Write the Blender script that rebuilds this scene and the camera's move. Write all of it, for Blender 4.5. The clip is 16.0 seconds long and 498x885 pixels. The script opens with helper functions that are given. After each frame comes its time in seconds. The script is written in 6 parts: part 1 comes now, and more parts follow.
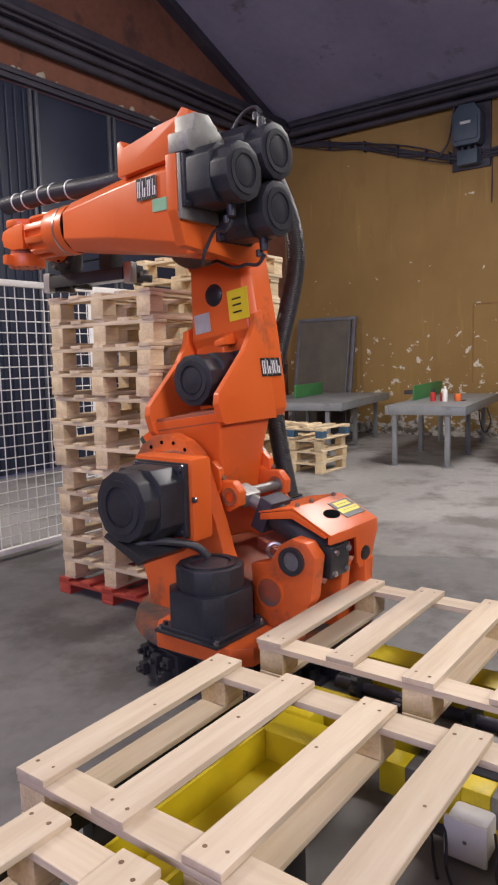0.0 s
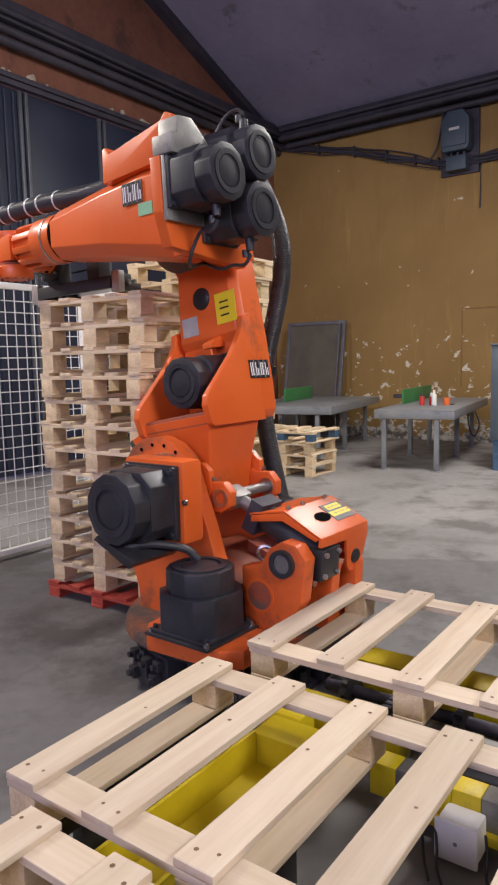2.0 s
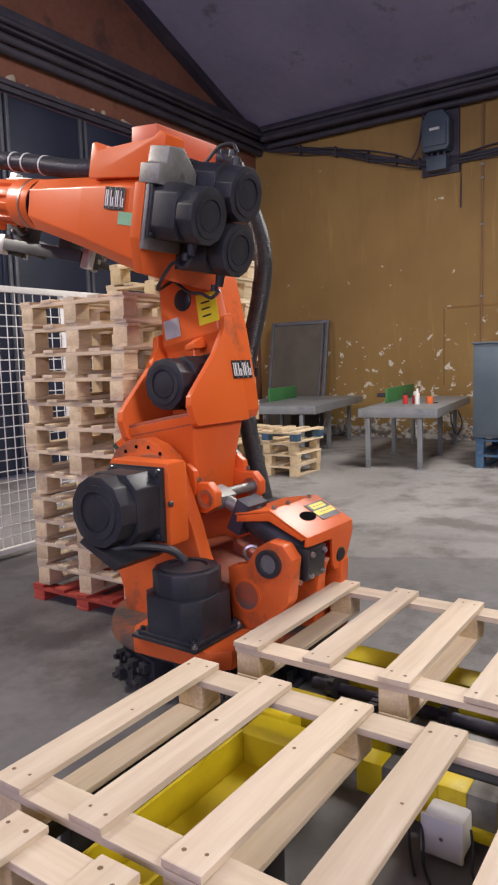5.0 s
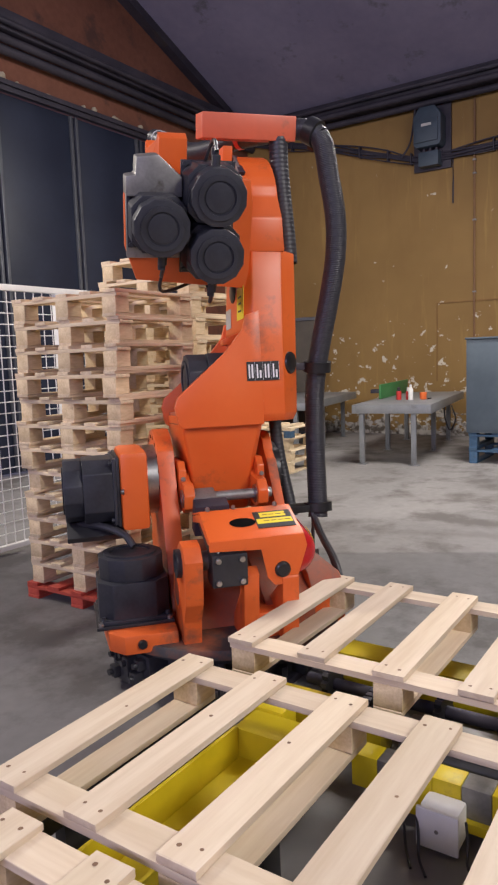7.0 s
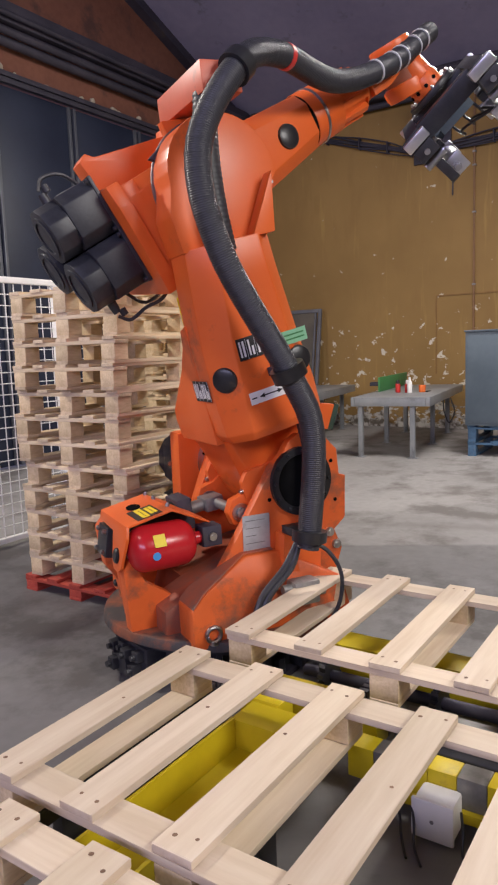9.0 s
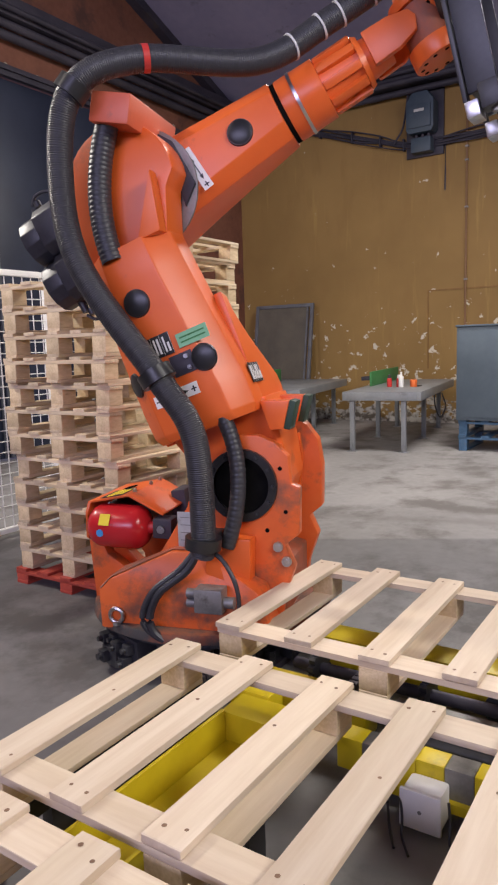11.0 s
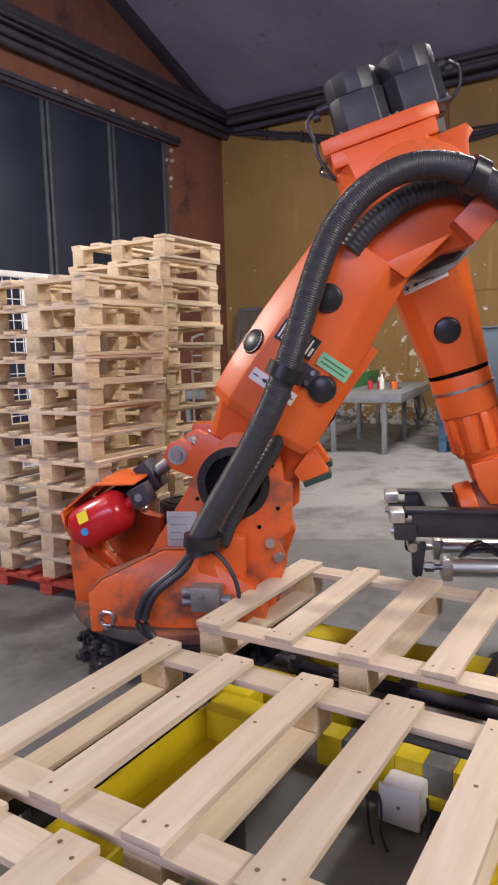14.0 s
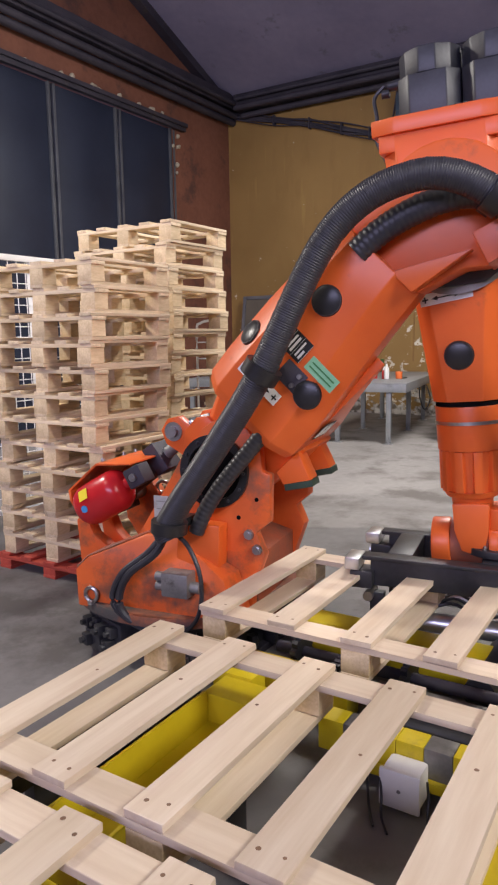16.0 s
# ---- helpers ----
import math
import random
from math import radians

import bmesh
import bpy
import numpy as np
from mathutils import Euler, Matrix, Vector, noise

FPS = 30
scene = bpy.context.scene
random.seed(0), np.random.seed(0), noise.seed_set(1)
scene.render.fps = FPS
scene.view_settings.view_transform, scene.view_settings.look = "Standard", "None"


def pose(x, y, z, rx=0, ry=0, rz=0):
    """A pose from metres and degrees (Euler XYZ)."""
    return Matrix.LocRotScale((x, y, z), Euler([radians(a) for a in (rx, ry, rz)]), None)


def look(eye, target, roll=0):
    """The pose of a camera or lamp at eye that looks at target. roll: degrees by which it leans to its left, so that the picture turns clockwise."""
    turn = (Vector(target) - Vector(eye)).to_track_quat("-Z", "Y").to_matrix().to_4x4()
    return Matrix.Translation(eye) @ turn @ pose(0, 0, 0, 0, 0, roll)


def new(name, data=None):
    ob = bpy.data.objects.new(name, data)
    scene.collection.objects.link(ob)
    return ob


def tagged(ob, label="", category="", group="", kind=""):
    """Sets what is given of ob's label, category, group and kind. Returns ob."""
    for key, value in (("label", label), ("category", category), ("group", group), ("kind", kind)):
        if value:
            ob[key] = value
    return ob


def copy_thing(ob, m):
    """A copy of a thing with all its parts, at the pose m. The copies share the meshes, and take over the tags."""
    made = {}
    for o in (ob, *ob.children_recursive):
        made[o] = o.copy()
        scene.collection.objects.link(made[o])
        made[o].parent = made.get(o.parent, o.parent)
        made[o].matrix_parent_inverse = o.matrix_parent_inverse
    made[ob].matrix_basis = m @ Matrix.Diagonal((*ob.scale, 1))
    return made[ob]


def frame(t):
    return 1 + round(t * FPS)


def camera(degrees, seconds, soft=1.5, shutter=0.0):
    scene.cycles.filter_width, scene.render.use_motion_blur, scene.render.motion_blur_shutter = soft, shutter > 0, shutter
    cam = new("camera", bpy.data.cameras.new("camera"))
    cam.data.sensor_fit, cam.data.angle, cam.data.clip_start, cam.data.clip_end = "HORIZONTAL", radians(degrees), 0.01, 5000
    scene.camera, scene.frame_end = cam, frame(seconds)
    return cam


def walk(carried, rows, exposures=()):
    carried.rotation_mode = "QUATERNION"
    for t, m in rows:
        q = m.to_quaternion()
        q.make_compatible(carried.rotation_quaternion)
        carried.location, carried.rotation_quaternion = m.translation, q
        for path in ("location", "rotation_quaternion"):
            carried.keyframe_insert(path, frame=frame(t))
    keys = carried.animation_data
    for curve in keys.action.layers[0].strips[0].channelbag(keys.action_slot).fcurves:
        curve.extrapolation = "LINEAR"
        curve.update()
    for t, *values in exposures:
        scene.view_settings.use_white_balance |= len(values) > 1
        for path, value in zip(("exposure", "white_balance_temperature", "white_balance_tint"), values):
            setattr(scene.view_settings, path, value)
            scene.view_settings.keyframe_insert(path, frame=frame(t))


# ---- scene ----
cam = camera(39.2, 16.0, soft=2.2)
PATH = [
    (0, (-0.95, -1.454, 1.392), (0.644, -0.27, 1.152), -1.5),
    (0.5, (-0.952, -1.45, 1.391), (0.647, -0.273, 1.155), -1.3),
    (1, (-0.951, -1.447, 1.384), (0.654, -0.277, 1.153), -1.2),
    (1.5, (-0.956, -1.45, 1.387), (0.653, -0.285, 1.156), -1.2),
    (2, (-0.955, -1.45, 1.388), (0.658, -0.29, 1.158), -1.3),
    (2.5, (-0.955, -1.448, 1.387), (0.664, -0.297, 1.156), -1.3),
    (3, (-0.961, -1.448, 1.391), (0.663, -0.303, 1.16), -1.3),
    (3.5, (-0.959, -1.451, 1.39), (0.671, -0.315, 1.16), -1.3),
    (4, (-0.962, -1.453, 1.392), (0.671, -0.32, 1.163), -1.5),
    (6.5, (-0.952, -1.458, 1.385), (0.692, -0.345, 1.148), -2.0),
    (7, (-0.954, -1.458, 1.384), (0.692, -0.347, 1.145), -2.1),
    (7.5, (-0.953, -1.456, 1.386), (0.692, -0.345, 1.143), -2.1),
    (8, (-0.956, -1.463, 1.387), (0.69, -0.353, 1.141), -2.1),
    (8.5, (-0.957, -1.464, 1.387), (0.688, -0.354, 1.137), -2.1),
    (9, (-0.949, -1.465, 1.382), (0.695, -0.356, 1.123), -2.1),
    (11.5, (-0.951, -1.47, 1.38), (0.707, -0.387, 1.1), -1.9),
    (12, (-0.953, -1.47, 1.381), (0.712, -0.396, 1.103), -2.0),
    (12.5, (-0.947, -1.463, 1.377), (0.727, -0.404, 1.1), -1.6),
    (13, (-0.945, -1.48, 1.368), (0.733, -0.426, 1.1), -2.0),
    (13.5, (-0.955, -1.484, 1.367), (0.727, -0.435, 1.102), -1.8),
    (14, (-0.957, -1.476, 1.368), (0.727, -0.431, 1.097), -1.5),
    (14.5, (-0.953, -1.462, 1.354), (0.727, -0.414, 1.073), -1.3),
    (15, (-0.956, -1.462, 1.349), (0.721, -0.41, 1.06), -1.2),
    (15.5, (-0.952, -1.465, 1.353), (0.722, -0.41, 1.058), -1.1),
    (16, (-0.96, -1.472, 1.354), (0.714, -0.421, 1.053), -0.9),
]
walk(cam, [(t, look(eye, target, roll)) for t, eye, target, roll in PATH],
     exposures=((0, 0.07), (4, 0.08), (7, 0.12), (9, 0.17), (12.5, 0.16), (16, 0.30)))

# ---- light: lamps placed out of view under the roof, dim blue surroundings ----
world = bpy.data.worlds.new("hall_world")
scene.world = world
world.use_nodes = True
world.node_tree.nodes["Background"].inputs[0].default_value = (0.50, 0.50, 0.86, 1)
world.node_tree.nodes["Background"].inputs[1].default_value = 0.6


def lamp(name, x, y, z, sx, sy, watts, color, target):
    d = bpy.data.lights.new(name, "AREA")
    d.shape, d.size, d.size_y, d.energy, d.color = "RECTANGLE", sx, sy, watts, color
    ob = new(name, d)
    ob.matrix_world = look((x, y, z), target)
    return ob


# no lamp is in view; only the third is traced, from the fence's shadow
lamp("unseen_lamp", 0.2, -5.6, 4.5, 2.4, 1.2, 240, (1.0, 0.95, 0.925), (1.0, -0.4, 0.5))
lamp("unseen_lamp", 6.0, -0.1, 5.1, 2.6, 1.2, 310, (1.0, 0.945, 0.91), (5.0, 1.2, 0.0))
lamp("unseen_lamp", 0.2, 5.2, 4.7, 0.36, 0.22, 215, (1.0, 0.93, 0.86), (2.2, 2.4, 0.4))
# added fill that brightens the pallet stacks
lamp("unseen_lamp", -1.9, 2.4, 5.1, 1.6, 0.6, 40, (1.0, 0.92, 0.80), (2.3, 2.4, 0.6))
# unseen window opening with a blue lamp, added to brighten the roof and shadows
lamp("blue_fill", -7.85, -1.5, 4.1, 7.0, 1.6, 470, (0.66, 0.63, 1.0), (3.0, 1.5, 8.0))


# ---- materials ----
def material(name, a, b, size=6.0, rough=0.5, metal=0.0, grain=0.15, bump=0.15, stretch=(1, 1, 1), vary=0.0,
             fine=9.0, dirt=None, dirt_at=0.62, spec=0.5, rough_b=None):
    """Two-scale procedural surface: a to b by a broad noise, a finer grain over it, dirt patches, relief."""
    m = bpy.data.materials.new(name)
    m.use_nodes = True
    nt = m.node_tree
    n, l = nt.nodes, nt.links
    p = n["Principled BSDF"]
    tc = n.new("ShaderNodeTexCoord")
    mp = n.new("ShaderNodeMapping")
    mp.inputs["Scale"].default_value = stretch
    l.new(tc.outputs["Object"], mp.inputs["Vector"])
    vec = mp.outputs["Vector"]
    info = n.new("ShaderNodeObjectInfo")
    if vary:
        add = n.new("ShaderNodeVectorMath")
        add.operation = "ADD"
        mul = n.new("ShaderNodeMath")
        mul.operation = "MULTIPLY"
        mul.inputs[1].default_value = 37.0
        l.new(info.outputs["Random"], mul.inputs[0])
        l.new(vec, add.inputs[0])
        l.new(mul.outputs[0], add.inputs[1])
        vec = add.outputs["Vector"]
    n1 = n.new("ShaderNodeTexNoise")
    n1.inputs["Scale"].default_value, n1.inputs["Detail"].default_value = size, 5
    l.new(vec, n1.inputs["Vector"])
    n2 = n.new("ShaderNodeTexNoise")
    n2.inputs["Scale"].default_value, n2.inputs["Detail"].default_value = size * fine, 4
    l.new(vec, n2.inputs["Vector"])
    mixf = n.new("ShaderNodeMath")
    mixf.operation = "MULTIPLY_ADD"
    mixf.inputs[1].default_value = grain * 2
    l.new(n2.outputs["Fac"], mixf.inputs[0])
    off = n.new("ShaderNodeMath")
    off.operation = "SUBTRACT"
    off.inputs[1].default_value = grain
    l.new(n1.outputs["Fac"], off.inputs[0])
    l.new(off.outputs[0], mixf.inputs[2])
    ramp = n.new("ShaderNodeValToRGB")
    ramp.color_ramp.elements[0].position, ramp.color_ramp.elements[1].position = 0.3, 0.7
    ramp.color_ramp.elements[0].color, ramp.color_ramp.elements[1].color = (*a, 1), (*b, 1)
    l.new(mixf.outputs[0], ramp.inputs["Fac"])
    col = ramp.outputs["Color"]
    if dirt:
        n3 = n.new("ShaderNodeTexNoise")
        n3.inputs["Scale"].default_value, n3.inputs["Detail"].default_value = size * 0.7 + 1, 8
        n3.inputs["Roughness"].default_value = 0.65
        off3 = n.new("ShaderNodeVectorMath")
        off3.operation = "ADD"
        off3.inputs[1].default_value = (5.2, 1.7, 9.1)
        l.new(vec, off3.inputs[0])
        l.new(off3.outputs[0], n3.inputs["Vector"])
        r3 = n.new("ShaderNodeValToRGB")
        r3.color_ramp.elements[0].position, r3.color_ramp.elements[1].position = dirt_at, min(dirt_at + 0.12, 1)
        l.new(n3.outputs["Fac"], r3.inputs["Fac"])
        mx = n.new("ShaderNodeMix")
        mx.data_type = "RGBA"
        l.new(r3.outputs["Color"], mx.inputs["Factor"])
        l.new(col, mx.inputs["A"])
        mx.inputs["B"].default_value = (*dirt, 1)
        col = mx.outputs["Result"]
    if vary:
        hsv = n.new("ShaderNodeHueSaturation")
        mr = n.new("ShaderNodeMapRange")
        mr.inputs["To Min"].default_value, mr.inputs["To Max"].default_value = 1 - vary, 1 + vary
        l.new(info.outputs["Random"], mr.inputs["Value"])
        l.new(mr.outputs["Result"], hsv.inputs["Value"])
        l.new(col, hsv.inputs["Color"])
        col = hsv.outputs["Color"]
    l.new(col, p.inputs["Base Color"])
    rr = n.new("ShaderNodeMapRange")
    rr.inputs["To Min"].default_value, rr.inputs["To Max"].default_value = rough * 0.85, min(1, (rough_b or rough * 1.2))
    l.new(n1.outputs["Fac"], rr.inputs["Value"])
    l.new(rr.outputs["Result"], p.inputs["Roughness"])
    p.inputs["Metallic"].default_value = metal
    p.inputs["Specular IOR Level"].default_value = spec
    bp = n.new("ShaderNodeBump")
    bp.inputs["Strength"].default_value, bp.inputs["Distance"].default_value = bump, 0.004
    l.new(mixf.outputs[0], bp.inputs["Height"])
    l.new(bp.outputs["Normal"], p.inputs["Normal"])
    return m


ORANGE = material("orange_paint", (0.72, 0.119, 0.020), (0.78, 0.145, 0.026), 3, 0.36, grain=0.08, bump=0.05, dirt=(0.34, 0.085, 0.035), dirt_at=0.62)
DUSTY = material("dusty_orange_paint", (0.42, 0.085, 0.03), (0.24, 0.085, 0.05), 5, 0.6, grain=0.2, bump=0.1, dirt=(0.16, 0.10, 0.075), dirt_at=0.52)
GRIME = material("grimy_orange_paint", (0.11, 0.055, 0.035), (0.30, 0.085, 0.035), 4, 0.65, grain=0.3, bump=0.15, dirt=(0.055, 0.05, 0.048), dirt_at=0.47)
WORN = material("worn_orange_paint", (0.66, 0.112, 0.021), (0.76, 0.142, 0.027), 3.5, 0.42, grain=0.15, bump=0.07, dirt=(0.24, 0.085, 0.045), dirt_at=0.53)
PALE = material("pinkish_orange_paint", (0.66, 0.13, 0.06), (0.55, 0.11, 0.05), 4, 0.42, grain=0.1, bump=0.06, dirt=(0.28, 0.1, 0.06), dirt_at=0.6)
BLACK = material("black_motor_housing", (0.018, 0.019, 0.025), (0.036, 0.038, 0.047), 8, 0.42, grain=0.2, bump=0.25, dirt=(0.06, 0.05, 0.045), dirt_at=0.68)
BLACKSTEEL = material("black_painted_steel", (0.018, 0.018, 0.021), (0.038, 0.038, 0.042), 6, 0.4, grain=0.15, bump=0.1, dirt=(0.07, 0.06, 0.055), dirt_at=0.7)
RUBBER = material("black_hose", (0.022, 0.022, 0.027), (0.040, 0.040, 0.046), 8, 0.42, grain=0.15, bump=0.1)
CAPMAT = material("black_plastic_cap", (0.012, 0.012, 0.013), (0.022, 0.022, 0.024), 8, 0.34, bump=0.05)
STEEL = material("bare_steel", (0.42, 0.42, 0.43), (0.58, 0.58, 0.58), 9, 0.32, metal=1.0, bump=0.08, dirt=(0.2, 0.17, 0.15), dirt_at=0.66)
CAST = material("grey_cast_metal", (0.20, 0.195, 0.185), (0.32, 0.31, 0.295), 9, 0.5, metal=0.6, bump=0.15, dirt=(0.10, 0.085, 0.07), dirt_at=0.6)
ALU = material("aluminium", (0.62, 0.62, 0.63), (0.72, 0.72, 0.73), 9, 0.3, metal=0.9, bump=0.05)
WOOD = material("new_pine", (0.61, 0.485, 0.345), (0.71, 0.595, 0.45), 3.2, 0.62, grain=0.10, bump=0.25, stretch=(0.7, 9, 9), vary=0.10, fine=4.0, dirt=(0.60, 0.43, 0.27), dirt_at=0.70)
WOODOLD = material("stored_pine", (0.60, 0.465, 0.295), (0.76, 0.62, 0.43), 3.2, 0.66, grain=0.3, bump=0.25, stretch=(0.7, 9, 9), vary=0.14, fine=4.0, dirt=(0.38, 0.25, 0.14), dirt_at=0.66)
ENDGRAIN = material("pine_block", (0.57, 0.43, 0.255), (0.73, 0.58, 0.37), 5, 0.7, grain=0.35, bump=0.3, stretch=(1, 4, 4), vary=0.14, fine=5, dirt=(0.36, 0.24, 0.14), dirt_at=0.66)
KNOT = material("nail_head_and_knot", (0.15, 0.085, 0.05), (0.24, 0.14, 0.08), 30, 0.7, bump=0.1)
REDWOOD = material("red_painted_wood", (0.42, 0.055, 0.035), (0.55, 0.09, 0.055), 5, 0.6, stretch=(0.7, 6, 6), grain=0.3, vary=0.08, dirt=(0.22, 0.05, 0.04), dirt_at=0.6)
BLUEWOOD = material("blue_painted_wood", (0.035, 0.085, 0.16), (0.06, 0.13, 0.22), 5, 0.6, stretch=(0.7, 6, 6), grain=0.3, vary=0.1, dirt=(0.12, 0.13, 0.14), dirt_at=0.6)
CONCRETE = material("worn_concrete", (0.145, 0.139, 0.136), (0.205, 0.198, 0.194), 0.7, 0.6, grain=0.22, bump=0.12, fine=18, dirt=(0.098, 0.091, 0.086), dirt_at=0.50, rough_b=0.8)
BROWNWALL = material("red_brown_plaster", (0.15, 0.055, 0.032), (0.215, 0.085, 0.05), 1.2, 0.8, grain=0.25, bump=0.3, fine=12, dirt=(0.09, 0.04, 0.03), dirt_at=0.56)
ROOF = material("grey_roof_boards", (0.175, 0.160, 0.245), (0.24, 0.22, 0.315), 0.8, 0.85, grain=0.15, bump=0.15, fine=10, dirt=(0.08, 0.08, 0.085), dirt_at=0.6)
DARKSTEEL = material("dark_grimy_steel", (0.030, 0.028, 0.042), (0.062, 0.055, 0.072), 3, 0.6, metal=0.2, bump=0.15, dirt=(0.08, 0.07, 0.06), dirt_at=0.62)
PANELGREY = material("grey_panel_frame", (0.10, 0.10, 0.115), (0.15, 0.15, 0.165), 4, 0.5, metal=0.2, bump=0.08, dirt=(0.09, 0.08, 0.07), dirt_at=0.6)
PANELMESH = material("fine_grey_mesh", (0.085, 0.072, 0.058), (0.125, 0.105, 0.08), 3, 0.7, grain=0.3, bump=0.2, fine=30)
NAVY = material("navy_door_panel", (0.013, 0.018, 0.037), (0.021, 0.028, 0.052), 1.5, 0.45, grain=0.12, bump=0.06, dirt=(0.04, 0.045, 0.055), dirt_at=0.72)
DOORTRIM = material("grey_door_trim", (0.09, 0.095, 0.11), (0.14, 0.145, 0.16), 4, 0.45, metal=0.4, bump=0.06)
TABLESTEEL = material("grey_table_steel", (0.22, 0.235, 0.25), (0.31, 0.32, 0.335), 3, 0.45, metal=0.35, bump=0.08, dirt=(0.15, 0.15, 0.15), dirt_at=0.6)
GREEN = material("green_board", (0.035, 0.17, 0.05), (0.05, 0.22, 0.07), 3, 0.5, bump=0.05)
GREENTAG = material("green_sticker", (0.20, 0.47, 0.26), (0.26, 0.54, 0.32), 12, 0.5, bump=0.02)
CABINET = material("grey_blue_cabinet", (0.075, 0.10, 0.125), (0.10, 0.13, 0.16), 2.0, 0.5, metal=0.2, bump=0.06, dirt=(0.15, 0.17, 0.19), dirt_at=0.7)
SWITCHBOX = material("blue_grey_switch_box", (0.035, 0.055, 0.08), (0.055, 0.08, 0.11), 4, 0.5, bump=0.08, dirt=(0.09, 0.09, 0.09), dirt_at=0.62)
YELLOW = material("yellow_machine_paint", (0.54, 0.41, 0.010), (0.65, 0.50, 0.015), 4, 0.42, grain=0.12, bump=0.06, dirt=(0.33, 0.24, 0.03), dirt_at=0.64)
WHITEPAINT = material("white_powder_coat", (0.74, 0.73, 0.70), (0.82, 0.81, 0.78), 5, 0.45, bump=0.05, dirt=(0.55, 0.53, 0.49), dirt_at=0.7)
LABELWHITE = material("white_label", (0.74, 0.73, 0.71), (0.82, 0.81, 0.79), 14, 0.5, bump=0.02, dirt=(0.5, 0.45, 0.4), dirt_at=0.68)
LABELGREY = material("grey_rating_plate", (0.42, 0.42, 0.42), (0.56, 0.56, 0.55), 14, 0.42, metal=0.3, bump=0.03, dirt=(0.3, 0.25, 0.22), dirt_at=0.6)
LABELYELLOW = material("yellow_label", (0.80, 0.62, 0.02), (0.86, 0.68, 0.03), 12, 0.5, bump=0.02)
LABELBLACK = material("black_label", (0.012, 0.012, 0.012), (0.02, 0.02, 0.02), 12, 0.45, bump=0.02)
# flat black in place of the shade inside bores, holes and gaps
HOLE = material("hole_shade", (0.006, 0.006, 0.006), (0.010, 0.010, 0.010), 12, 0.95, bump=0.02, spec=0.0)
LABELBLUE = material("blue_sticker", (0.05, 0.28, 0.62), (0.07, 0.34, 0.70), 12, 0.4, bump=0.02)
REDTANK = material("red_tank_enamel", (0.46, 0.012, 0.018), (0.56, 0.02, 0.026), 4, 0.24, grain=0.06, bump=0.02, dirt=(0.30, 0.05, 0.045), dirt_at=0.66)
REDCAN = material("red_can", (0.5, 0.03, 0.03), (0.6, 0.05, 0.04), 9, 0.35, bump=0.02)
ORANGECUP = material("orange_cup", (0.72, 0.14, 0.03), (0.78, 0.18, 0.04), 9, 0.5, bump=0.02)
TIE = material("cable_tie", (0.55, 0.55, 0.56), (0.68, 0.68, 0.68), 20, 0.35, bump=0.02)


